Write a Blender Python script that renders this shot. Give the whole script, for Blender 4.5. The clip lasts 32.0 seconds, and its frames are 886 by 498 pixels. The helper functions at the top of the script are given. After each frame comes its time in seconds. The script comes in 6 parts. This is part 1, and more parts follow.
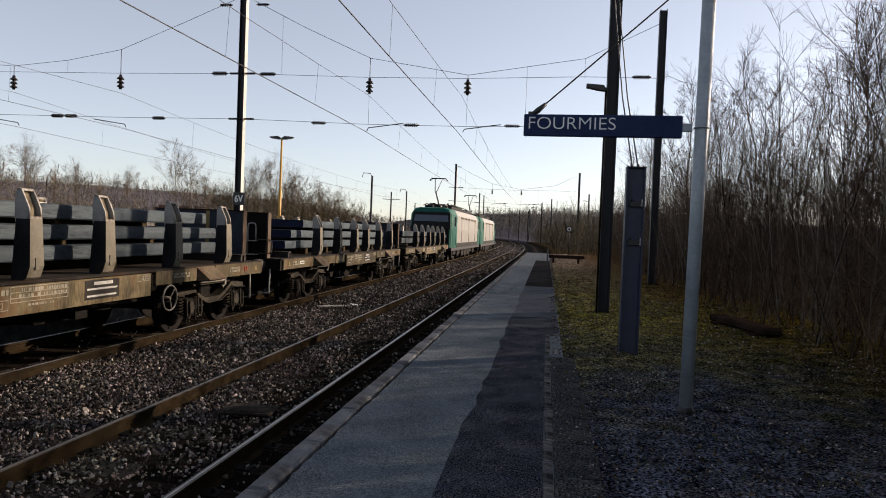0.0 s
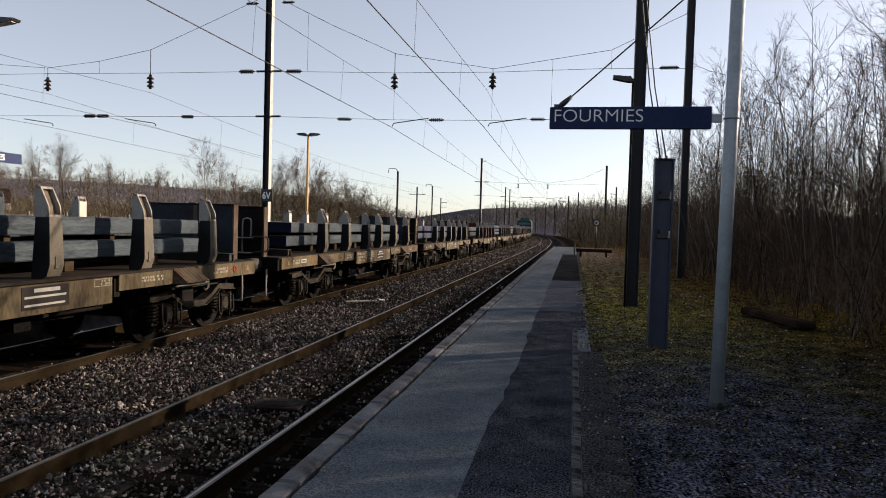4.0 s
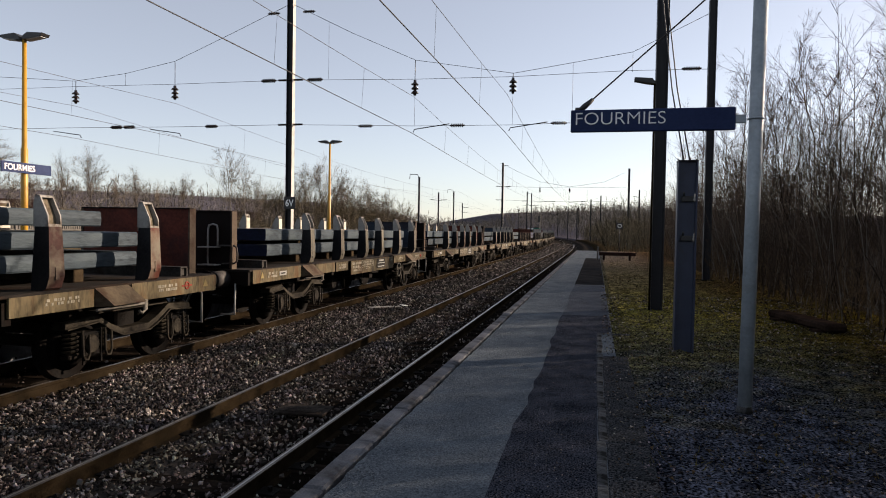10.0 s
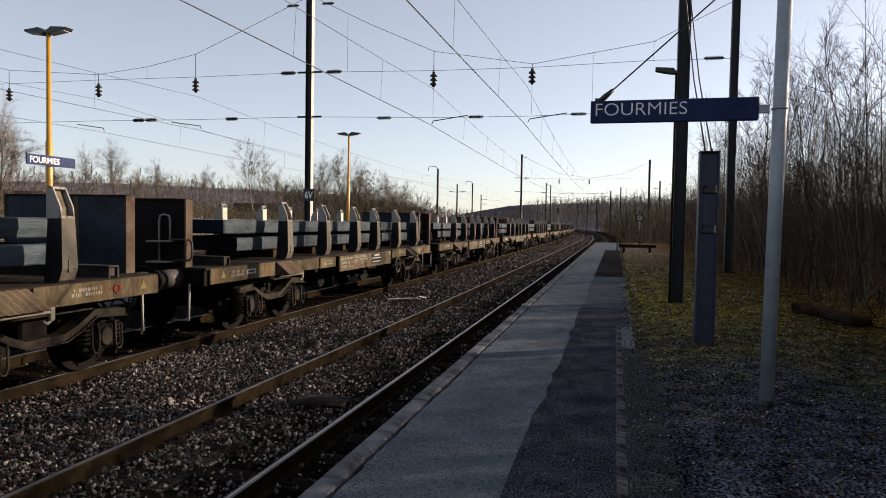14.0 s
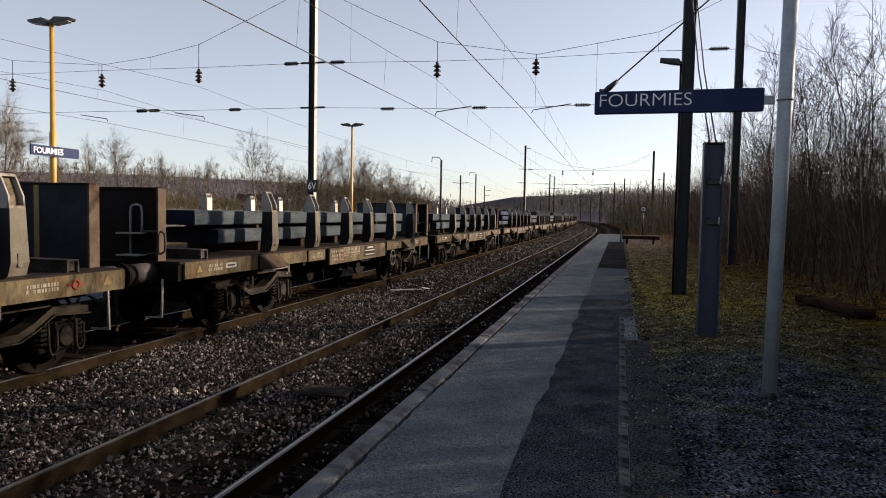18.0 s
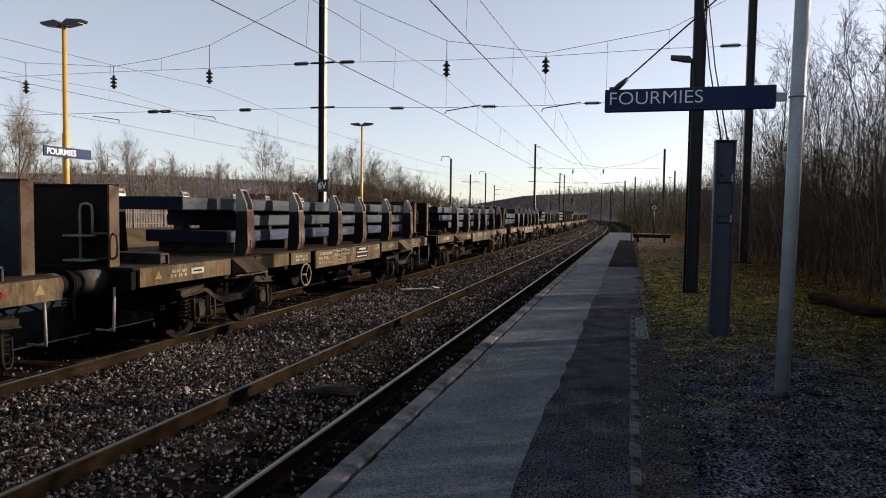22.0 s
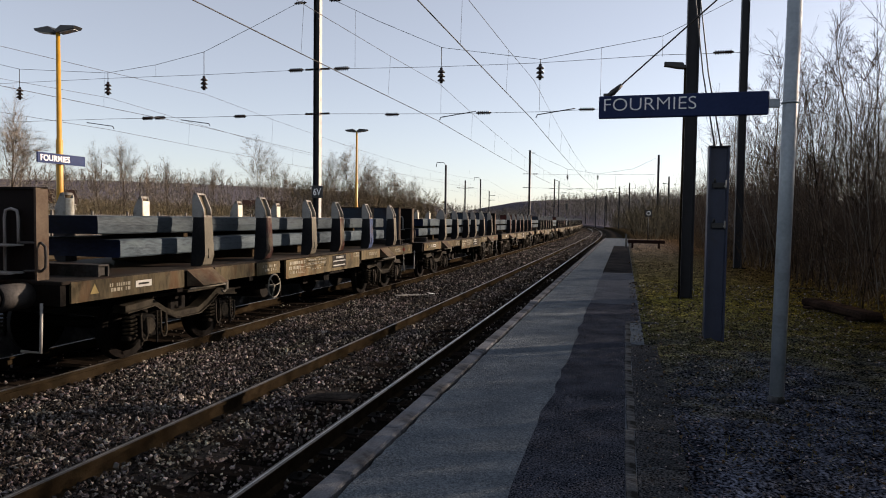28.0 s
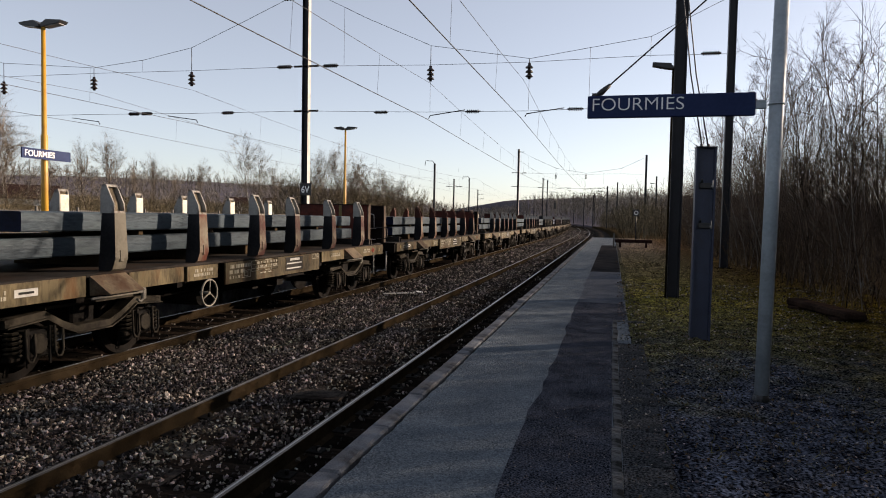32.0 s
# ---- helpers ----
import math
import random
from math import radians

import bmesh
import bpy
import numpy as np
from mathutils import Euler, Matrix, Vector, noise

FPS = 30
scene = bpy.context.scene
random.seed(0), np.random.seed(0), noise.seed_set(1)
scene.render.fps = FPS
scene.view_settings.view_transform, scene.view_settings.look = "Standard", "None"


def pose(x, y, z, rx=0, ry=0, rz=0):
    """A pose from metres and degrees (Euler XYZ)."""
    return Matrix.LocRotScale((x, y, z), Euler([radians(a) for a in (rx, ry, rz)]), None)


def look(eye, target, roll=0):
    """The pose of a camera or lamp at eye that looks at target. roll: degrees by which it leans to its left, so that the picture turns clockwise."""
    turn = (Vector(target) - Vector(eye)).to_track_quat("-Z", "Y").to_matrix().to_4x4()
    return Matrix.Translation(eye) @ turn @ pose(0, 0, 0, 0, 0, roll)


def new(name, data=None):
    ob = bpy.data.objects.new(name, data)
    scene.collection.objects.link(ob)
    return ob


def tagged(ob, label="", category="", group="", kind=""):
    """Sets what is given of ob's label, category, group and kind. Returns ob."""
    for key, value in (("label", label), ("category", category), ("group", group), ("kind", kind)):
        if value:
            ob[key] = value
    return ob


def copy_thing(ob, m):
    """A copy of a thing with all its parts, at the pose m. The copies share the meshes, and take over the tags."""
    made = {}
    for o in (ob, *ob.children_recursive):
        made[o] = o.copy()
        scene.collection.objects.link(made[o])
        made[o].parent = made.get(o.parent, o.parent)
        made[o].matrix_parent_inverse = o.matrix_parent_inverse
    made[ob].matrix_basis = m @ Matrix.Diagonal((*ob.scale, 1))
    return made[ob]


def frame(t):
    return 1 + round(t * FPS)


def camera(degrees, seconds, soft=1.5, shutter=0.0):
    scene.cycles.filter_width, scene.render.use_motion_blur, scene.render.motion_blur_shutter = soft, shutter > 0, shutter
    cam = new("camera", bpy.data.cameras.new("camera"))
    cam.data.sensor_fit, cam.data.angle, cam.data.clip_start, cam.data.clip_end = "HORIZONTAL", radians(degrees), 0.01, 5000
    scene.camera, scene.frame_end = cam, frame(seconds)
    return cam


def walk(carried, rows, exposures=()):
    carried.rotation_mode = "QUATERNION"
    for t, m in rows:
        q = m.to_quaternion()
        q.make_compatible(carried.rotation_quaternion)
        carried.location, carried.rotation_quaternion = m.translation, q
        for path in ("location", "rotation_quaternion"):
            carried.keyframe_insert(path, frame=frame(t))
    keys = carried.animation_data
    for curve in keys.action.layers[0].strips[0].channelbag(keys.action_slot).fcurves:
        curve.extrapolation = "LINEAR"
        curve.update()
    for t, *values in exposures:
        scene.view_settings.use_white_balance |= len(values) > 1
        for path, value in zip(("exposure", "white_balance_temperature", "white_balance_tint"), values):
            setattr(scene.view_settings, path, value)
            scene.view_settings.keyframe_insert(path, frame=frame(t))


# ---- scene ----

# ---- camera: held by hand on the platform, turning a little ----
cam = camera(66.6, 32.0, soft=1.0, shutter=0.0)
EYE = (0.0, 0.0, 1.66)
PATH = [  # seconds, tilt, roll, yaw
    (0, 88.57, -2.20, 8.72),
    (0.5, 88.39, -2.39, 8.87),
    (1, 87.79, -2.08, 9.18),
    (1.5, 87.73, -2.07, 9.16),
    (2, 87.59, -1.81, 9.05),
    (2.5, 87.71, -1.64, 9.93),
    (3, 88.40, -1.71, 10.23),
    (3.5, 88.18, -1.70, 10.65),
    (5.5, 87.96, -1.49, 11.34),
    (6, 87.93, -1.34, 11.68),
    (6.5, 87.77, -1.29, 11.99),
    (7, 87.91, -1.22, 12.14),
    (7.5, 88.11, -0.91, 12.20),
    (8, 88.42, -1.01, 12.31),
    (8.5, 88.48, -0.99, 12.44),
    (9, 88.41, -0.95, 12.66),
    (9.5, 88.33, -1.10, 12.71),
    (10, 88.45, -0.98, 12.79),
    (10.5, 88.07, -1.12, 13.04),
    (11, 87.71, -1.20, 13.43),
    (11.5, 88.08, -1.09, 13.43),
    (12, 88.20, -1.04, 13.26),
    (12.5, 87.93, -1.02, 13.78),
    (13, 87.60, -1.09, 13.74),
    (13.5, 87.61, -1.11, 14.14),
    (14, 87.73, -0.97, 14.37),
    (14.5, 88.31, -1.10, 14.97),
    (16.5, 87.60, -1.30, 14.70),
    (17, 87.34, -1.16, 14.44),
    (17.5, 87.25, -1.37, 14.31),
    (18, 86.98, -1.06, 14.65),
    (18.5, 86.82, -1.13, 14.55),
    (19, 86.81, -0.98, 14.79),
    (19.5, 86.84, -0.72, 14.94),
    (20, 86.98, -0.72, 15.22),
    (20.5, 86.81, -0.77, 15.09),
    (21, 87.01, -1.37, 15.88),
    (21.5, 86.62, -0.99, 16.40),
    (22, 86.89, -0.84, 15.49),
    (22.5, 86.78, -0.82, 15.66),
    (23, 86.74, -0.28, 15.59),
    (23.5, 86.72, -0.20, 15.94),
    (24, 86.59, -0.55, 15.94),
    (24.5, 86.83, -0.71, 15.99),
    (25, 86.61, -0.56, 16.18),
    (25.5, 86.51, -0.54, 16.11),
    (27.5, 86.99, -0.68, 15.50),
    (28, 87.41, -0.75, 15.06),
    (28.5, 87.61, -0.88, 14.77),
    (29, 87.51, -0.53, 14.89),
    (29.5, 86.81, -0.36, 15.08),
    (30, 87.03, -0.35, 15.01),
    (30.5, 86.76, -0.75, 14.95),
    (31, 86.79, -0.83, 14.69),
    (31.5, 86.99, -0.91, 14.14),
    (32, 87.29, -1.09, 14.09),
]
walk(cam, [(t, pose(*EYE, rx, ry, rz)) for t, rx, ry, rz in PATH], exposures=[(0.0, 1.22, 7650, 16.0), (32.0, 1.22, 7650, 16.0)])

# ---- light: low late-winter sun ahead to the right, clear sky ----
SUN_EL, SUN_AZ = 19.0, 56.0        # degrees; azimuth from +y towards +x
world = bpy.data.worlds.new("sky")
scene.world = world
world.use_nodes = True
nt = world.node_tree
sky = nt.nodes.new("ShaderNodeTexSky")
sky.sky_type, sky.sun_disc = "NISHITA", False
sky.sun_elevation, sky.sun_rotation = radians(SUN_EL), radians(SUN_AZ)
sky.air_density, sky.dust_density, sky.ozone_density = 0.75, 0.6, 2.5
nt.nodes["Background"].inputs["Strength"].default_value = 0.0865
pale = nt.nodes.new("ShaderNodeHueSaturation")      # thin haze
pale.inputs["Saturation"].default_value = 0.76
nt.links.new(sky.outputs["Color"], pale.inputs["Color"])
haze = nt.nodes.new("ShaderNodeMix")
haze.data_type = "RGBA"
haze.inputs["Factor"].default_value = 0.22
haze.inputs["B"].default_value = (3.5, 4.15, 4.9, 1.0)
nt.links.new(pale.outputs["Color"], haze.inputs["A"])
nt.links.new(haze.outputs["Result"], nt.nodes["Background"].inputs["Color"])
sun = new("sun", bpy.data.lights.new("sun", "SUN"))
sun.data.energy, sun.data.angle, sun.data.color = 4.4, radians(0.55), (1.0, 0.88, 0.77)
sun_dir = Vector((math.sin(radians(SUN_AZ)) * math.cos(radians(SUN_EL)), math.cos(radians(SUN_AZ)) * math.cos(radians(SUN_EL)), math.sin(radians(SUN_EL))))
sun.matrix_world = look(sun_dir * 80, (0, 0, 0))

# ---- plan ----
Z_RAIL = -0.34                     # top of rail; the platform's surface is z = 0
T1, T2, T3, T4 = -3.40, -7.47, -18.2, -23.3   # track centres
BEND, RADIUS, BEND_END = 65.0, 1250.0, 430.0
SPANS = (-39.5, 26.46, 92.5, 158.5, 224.5, 290.5)   # portals of the overhead line


def on_line(s, off, z=0.0):
    """A place s metres along the line and off to its right, and its heading in degrees."""
    if s <= BEND:
        return Vector((off, s, z)), 0.0
    a = (min(s, BEND_END) - BEND) / RADIUS
    p = Vector((-RADIUS + (RADIUS + off) * math.cos(a), BEND + (RADIUS + off) * math.sin(a), z))
    if s > BEND_END:
        p += Vector((-math.sin(a), math.cos(a), 0)) * (s - BEND_END)
    return p, math.degrees(a)


def on_line_np(s, off):
    s, off = np.asarray(s, float), np.asarray(off, float)
    a = (np.clip(s, BEND, BEND_END) - BEND) / RADIUS
    x = -RADIUS + (RADIUS + off) * np.cos(a)
    y = BEND + (RADIUS + off) * np.sin(a)
    rest = np.where(s <= BEND, s - BEND, np.where(s > BEND_END, s - BEND_END, 0.0))
    return x - np.sin(a) * rest, y + np.cos(a) * rest


# ---- materials ----
def mat(name, a, b, rough=0.8, scale=8.0, bump=0.2, metal=0.0, fine=60.0, stain=None, stain_scale=1.2, stain_at=0.55, vary=0.0, stretch=(1, 1, 1), coords="Object", span=(0.55, 1.05), grain=0.6, coarse=1.0):
    """Two colours mixed by noise at two scales, with relief, and stains of a third."""
    m = bpy.data.materials.new(name)
    m.use_nodes = True
    n, l = m.node_tree.nodes, m.node_tree.links
    bsdf = n["Principled BSDF"]
    bsdf.inputs["Roughness"].default_value, bsdf.inputs["Metallic"].default_value = rough, metal
    bsdf.inputs["Specular IOR Level"].default_value = 0.5 if rough < 0.6 else 0.12 if rough < 0.85 else 0.0
    co = n.new("ShaderNodeTexCoord")
    mp = n.new("ShaderNodeMapping")
    mp.inputs["Scale"].default_value = stretch
    l.new(co.outputs[coords], mp.inputs["Vector"])
    n1, n2 = n.new("ShaderNodeTexNoise"), n.new("ShaderNodeTexNoise")
    n1.inputs["Scale"].default_value, n2.inputs["Scale"].default_value = scale, fine
    n1.inputs["Detail"].default_value = n2.inputs["Detail"].default_value = 4
    for q in (n1, n2):
        l.new(mp.outputs["Vector"], q.inputs["Vector"])
    add = n.new("ShaderNodeMath")
    add.operation = "MULTIPLY_ADD"
    l.new(n2.outputs["Fac"], add.inputs[0])
    add.inputs[1].default_value = grain
    low = n.new("ShaderNodeMath")
    low.operation = "MULTIPLY"
    low.inputs[1].default_value = coarse
    l.new(n1.outputs["Fac"], low.inputs[0])
    l.new(low.outputs[0], add.inputs[2])
    ramp = n.new("ShaderNodeValToRGB")
    ramp.color_ramp.elements[0].position, ramp.color_ramp.elements[1].position = span
    ramp.color_ramp.elements[0].color, ramp.color_ramp.elements[1].color = (*a, 1), (*b, 1)
    l.new(add.outputs[0], ramp.inputs["Fac"])
    colour = ramp.outputs["Color"]
    if stain:
        n3 = n.new("ShaderNodeTexNoise")
        n3.inputs["Scale"].default_value, n3.inputs["Detail"].default_value, n3.inputs["Roughness"].default_value = stain_scale, 6, 0.65
        l.new(mp.outputs["Vector"], n3.inputs["Vector"])
        r3 = n.new("ShaderNodeValToRGB")
        r3.color_ramp.elements[0].position, r3.color_ramp.elements[1].position = stain_at - 0.06, stain_at + 0.1
        l.new(n3.outputs["Fac"], r3.inputs["Fac"])
        mx = n.new("ShaderNodeMix")
        mx.data_type = "RGBA"
        l.new(r3.outputs["Color"], mx.inputs["Factor"])
        l.new(colour, mx.inputs["A"])
        mx.inputs["B"].default_value = (*stain, 1)
        colour = mx.outputs["Result"]
    if vary:
        oi, hs, mr = n.new("ShaderNodeObjectInfo"), n.new("ShaderNodeHueSaturation"), n.new("ShaderNodeMapRange")
        mr.inputs["To Min"].default_value, mr.inputs["To Max"].default_value = 1 - vary, 1 + vary
        l.new(oi.outputs["Random"], mr.inputs["Value"])
        l.new(mr.outputs["Result"], hs.inputs["Value"])
        l.new(colour, hs.inputs["Color"])
        colour = hs.outputs["Color"]
    l.new(colour, bsdf.inputs["Base Color"])
    if bump:
        bp = n.new("ShaderNodeBump")
        bp.inputs["Strength"].default_value, bp.inputs["Distance"].default_value = bump, 0.02
        l.new(add.outputs[0], bp.inputs["Height"])
        l.new(bp.outputs["Normal"], bsdf.inputs["Normal"])
    return m


M = {
    "ballast": mat("ballast", (0.0157, 0.0134, 0.0117), (0.0471, 0.0409, 0.0361), 0.9, 9, 0.9, fine=34, stain=(0.011, 0.00789, 0.00628), stain_scale=0.7),
    "moss": mat("moss_and_gravel", (0.00309, 0.00352, 0.00467), (0.104, 0.113, 0.14), 0.95, 3, 1.0, fine=42, stain=(0.0138, 0.0151, 0.0189), stain_scale=1.4, stain_at=0.64, span=(0.65, 1.0), grain=1.2, coarse=0.3),
    "scrubland": mat("scrub_ground", (0.0374, 0.0281, 0.0178), (0.0842, 0.0655, 0.0412), 0.95, 0.6, 0.6, fine=5, stain=(0.0328, 0.0318, 0.0159), stain_scale=0.08),
    "stone": None,
    "rail_side": mat("rusty_rail", (0.011, 0.00754, 0.00441), (0.022, 0.0164, 0.0103), 0.9, 6, 0.2, fine=50),
    "rail_head": mat("polished_rail_head", (0.26, 0.255, 0.25), (0.4, 0.395, 0.39), 0.3, 3, 0.02, metal=0.9, fine=40),
    "rail_worn": mat("dull_rail_shoulder", (0.045, 0.038, 0.031), (0.105, 0.092, 0.078), 0.55, 3, 0.05, metal=0.3, fine=40),
    "sleeper": mat("old_oak_sleeper", (0.0072, 0.00576, 0.00504), (0.0187, 0.0144, 0.0115), 0.9, 5, 0.6, fine=30, stretch=(1, 6, 6)),
    "asphalt": mat("worn_grey_asphalt", (0.0323, 0.0384, 0.0464), (0.152, 0.178, 0.2), 0.88, 2.2, 0.9, fine=72, stain=(0.0643, 0.0771, 0.0909), stain_scale=0.7, stain_at=0.62, span=(0.48, 1.05), grain=1.1, coarse=0.4),
    "asphalt_dark": mat("dark_gravelly_asphalt", (0.00425, 0.00509, 0.00755), (0.0994, 0.109, 0.137), 0.92, 3.0, 1.0, fine=72, stain=(0.02, 0.0219, 0.0277), stain_scale=0.9, stain_at=0.66, span=(0.62, 1.06), grain=1.2, coarse=0.3),
    "asphalt_patch": mat("patched_grey_asphalt", (0.0237, 0.0267, 0.0333), (0.112, 0.123, 0.143), 0.88, 2.2, 0.9, fine=72, stain=(0.0472, 0.0536, 0.0651), stain_scale=0.7, stain_at=0.62, span=(0.48, 1.05), grain=1.1, coarse=0.4),
    "asphalt_mid": mat("dark_grey_asphalt", (0.014, 0.0145, 0.016), (0.028, 0.028, 0.029), 0.9, 3.0, 0.6, fine=75, stain=(0.012, 0.012, 0.013), stain_scale=0.9),
    "kerb": mat("concrete_kerb", (0.075, 0.078, 0.086), (0.16, 0.166, 0.178), 0.85, 5, 0.5, fine=70, stain=(0.05, 0.051, 0.054), stain_scale=1.7, vary=0.12),
    "concrete": mat("weathered_concrete", (0.0795, 0.0758, 0.0684), (0.13, 0.122, 0.112), 0.85, 4, 0.4, fine=50, stain=(0.054, 0.0504, 0.0432)),
    "paving": mat("gravelly_paving", (0.00683, 0.00754, 0.00864), (0.0878, 0.0929, 0.101), 0.92, 4.0, 1.0, fine=55, stain=(0.0204, 0.0222, 0.0228), stain_scale=1.5, stain_at=0.62, span=(0.6, 1.06), grain=1.2, coarse=0.3),
    # dark dirt; below the platform edge it also holds the edge's shadow
    "dark_ground": mat("trackside_dirt_and_shade", (0.00288, 0.00259, 0.0023), (0.0072, 0.00624, 0.00528), 0.95, 6, 0.8, fine=40),
    "steel_dark": mat("dark_painted_steel", (0.00347, 0.00374, 0.00618), (0.00812, 0.00864, 0.0136), 0.55, 5, 0.15, metal=0.3, fine=40, stain=(0.0104, 0.0072, 0.00743), stain_scale=2.0, stain_at=0.62),
    "steel_blue": mat("blue_grey_painted_steel", (0.00739, 0.0126, 0.0321), (0.0148, 0.0232, 0.0514), 0.5, 4, 0.15, fine=40, stain=(0.00888, 0.00969, 0.0145), stain_scale=2.5, stain_at=0.62),
    "galva": mat("galvanised_white_tube", (0.193, 0.227, 0.251), (0.286, 0.326, 0.35), 0.5, 4, 0.08, metal=0.15, fine=30, stain=(0.162, 0.175, 0.175), stain_scale=3, stain_at=0.6),
    "mast_light": mat("pale_mast_face", (0.319, 0.306, 0.287), (0.446, 0.433, 0.401), 0.6, 3, 0.1, fine=30, stain=(0.223, 0.191, 0.159), stain_scale=1.5, stain_at=0.62),
    "yellow": mat("yellow_painted_pole", (0.316, 0.155, 0.0115), (0.401, 0.218, 0.0229), 0.45, 3, 0.05, fine=30, stain=(0.229, 0.115, 0.0286), stain_scale=2, stain_at=0.65),
    "sign_blue": mat("blue_enamel", (0.00995, 0.0184, 0.0592), (0.0165, 0.0294, 0.0809), 0.62, 3, 0.03, fine=40),
    "sign_white": mat("white_enamel", (0.63, 0.63, 0.63), (0.738, 0.738, 0.72), 0.4, 4, 0.02),
    "white_bright": mat("bright_white_enamel", (0.704, 0.704, 0.704), (0.736, 0.736, 0.736), 0.4, 4, 0.0),
    "black": mat("black_paint", (0.0072, 0.0072, 0.0078), (0.018, 0.018, 0.018), 0.5, 5, 0.1),
    "porcelain": mat("dark_brown_porcelain", (0.0072, 0.00432, 0.0036), (0.018, 0.0108, 0.009), 0.2, 6, 0.02),
    "wire": mat("dark_copper_wire", (0.012, 0.0108, 0.0102), (0.03, 0.027, 0.024), 0.5, 6, 0.0, metal=0.5),
    "wagon": mat("olive_brown_wagon_paint", (0.0075, 0.0062, 0.0036), (0.079, 0.063, 0.0355), 0.72, 3.2, 0.25, fine=22, stain=(0.062, 0.031, 0.0125), stain_scale=2.1, stain_at=0.575, vary=0.35, stretch=(1, 1.2, 0.4), span=(0.52, 1.05), grain=0.75),
    "deck": mat("worn_steel_deck", (0.00867, 0.00749, 0.00618), (0.0198, 0.0161, 0.0137), 0.8, 2, 0.2, metal=0.2, fine=30, stain=(0.0173, 0.00867, 0.00435), stain_scale=1.5),
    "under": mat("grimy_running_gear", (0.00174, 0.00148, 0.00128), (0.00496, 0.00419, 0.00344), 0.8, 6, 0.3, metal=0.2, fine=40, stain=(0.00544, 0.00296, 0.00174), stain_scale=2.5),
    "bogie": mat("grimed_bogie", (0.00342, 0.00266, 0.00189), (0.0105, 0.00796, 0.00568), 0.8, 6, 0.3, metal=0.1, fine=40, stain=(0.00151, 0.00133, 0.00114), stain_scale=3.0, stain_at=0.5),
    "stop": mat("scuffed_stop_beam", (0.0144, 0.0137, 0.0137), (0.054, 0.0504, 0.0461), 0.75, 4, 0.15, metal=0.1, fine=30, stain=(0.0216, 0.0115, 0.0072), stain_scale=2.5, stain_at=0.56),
    # bogie colour lightened for the sun on straps, loops and springs
    "bogie_lit": mat("sunlit_bogie_steel", (0.00994, 0.0084, 0.00608), (0.0325, 0.0279, 0.0202), 0.75, 6, 0.3, metal=0.1, fine=40, stain=(0.00458, 0.00345, 0.00268), stain_scale=4.0, stain_at=0.56),
    "bulkhead_red": mat("rust_red_bulkhead", (0.033, 0.00845, 0.006), (0.09, 0.0221, 0.0144), 0.75, 1.6, 0.15, fine=25, stain=(0.021, 0.0117, 0.012), stain_scale=0.9, stain_at=0.55, vary=0.3),
    "flap": mat("brown_ramp_flap", (0.03, 0.0225, 0.015), (0.0788, 0.06, 0.039), 0.8, 3, 0.2, fine=30, stain=(0.0338, 0.015, 0.00825), stain_scale=2.5, stain_at=0.54, vary=0.3),
    "buffer": mat("worn_grey_buffer", (0.0224, 0.0209, 0.0201), (0.067, 0.0625, 0.0595), 0.6, 6, 0.15, metal=0.2, fine=40, stain=(0.0149, 0.0112, 0.00892), stain_scale=3, stain_at=0.58),
    "post_cream": mat("cream_painted_plate", (0.34, 0.327, 0.272), (0.527, 0.51, 0.442), 0.7, 5, 0.08, fine=30, stain=(0.187, 0.128, 0.0595), stain_scale=6, stain_at=0.6, vary=0.2),
    "post_inside": mat("rust_streaked_channel", (0.045, 0.0338, 0.0225), (0.15, 0.128, 0.09), 0.8, 6, 0.2, fine=30, stain=(0.0375, 0.0165, 0.009), stain_scale=5, stain_at=0.56),
    "edging": mat("dirty_edging_stone", (0.0222, 0.0244, 0.0277), (0.127, 0.131, 0.135), 0.9, 7, 0.6, fine=45, stain=(0.02, 0.02, 0.0188), stain_scale=5, stain_at=0.5, span=(0.5, 1.05), vary=0.12),
    "bramble": mat("dry_brown_brambles", (0.0405, 0.0268, 0.0162), (0.0968, 0.0672, 0.0405), 0.9, 0.35, 0.0, fine=4),
    "leaf": mat("dead_leaves", (0.0196, 0.0129, 0.0077), (0.077, 0.0544, 0.0315), 0.85, 0.8, 0.0, fine=9),
    "post_olive": mat("olive_grey_stanchion", (0.061, 0.056, 0.0432), (0.0968, 0.0889, 0.071), 0.65, 3, 0.1, fine=30, stain=(0.0457, 0.0304, 0.0179), stain_scale=2.2, stain_at=0.6, vary=0.25),
    "post_red": mat("rust_red_stanchion", (0.037, 0.0107, 0.00703), (0.0651, 0.0222, 0.0148), 0.7, 3, 0.15, fine=30, stain=(0.1, 0.087, 0.066), stain_scale=1.6, stain_at=0.535, vary=0.25),
    # darker stanchion colour that holds the shade of the unlit faces
    "post_dark": mat("stanchion_shade_side", (0.0055, 0.00575, 0.007), (0.0175, 0.017, 0.018), 0.75, 3, 0.15, fine=30, stain=(0.02, 0.017, 0.013), stain_scale=2.2, stain_at=0.66, vary=0.3),
    "post_blue": mat("faded_blue_stanchion", (0.0148, 0.0266, 0.0666), (0.0296, 0.0488, 0.104), 0.7, 3, 0.15, fine=30, stain=(0.0592, 0.0444, 0.0333), stain_scale=1.6, stain_at=0.62),
    "post_maroon": mat("dark_maroon_stanchion", (0.0185, 0.0074, 0.00666), (0.0444, 0.0192, 0.0163), 0.7, 3, 0.15, fine=30, stain=(0.095, 0.08, 0.06), stain_scale=1.8, stain_at=0.555, vary=0.3),
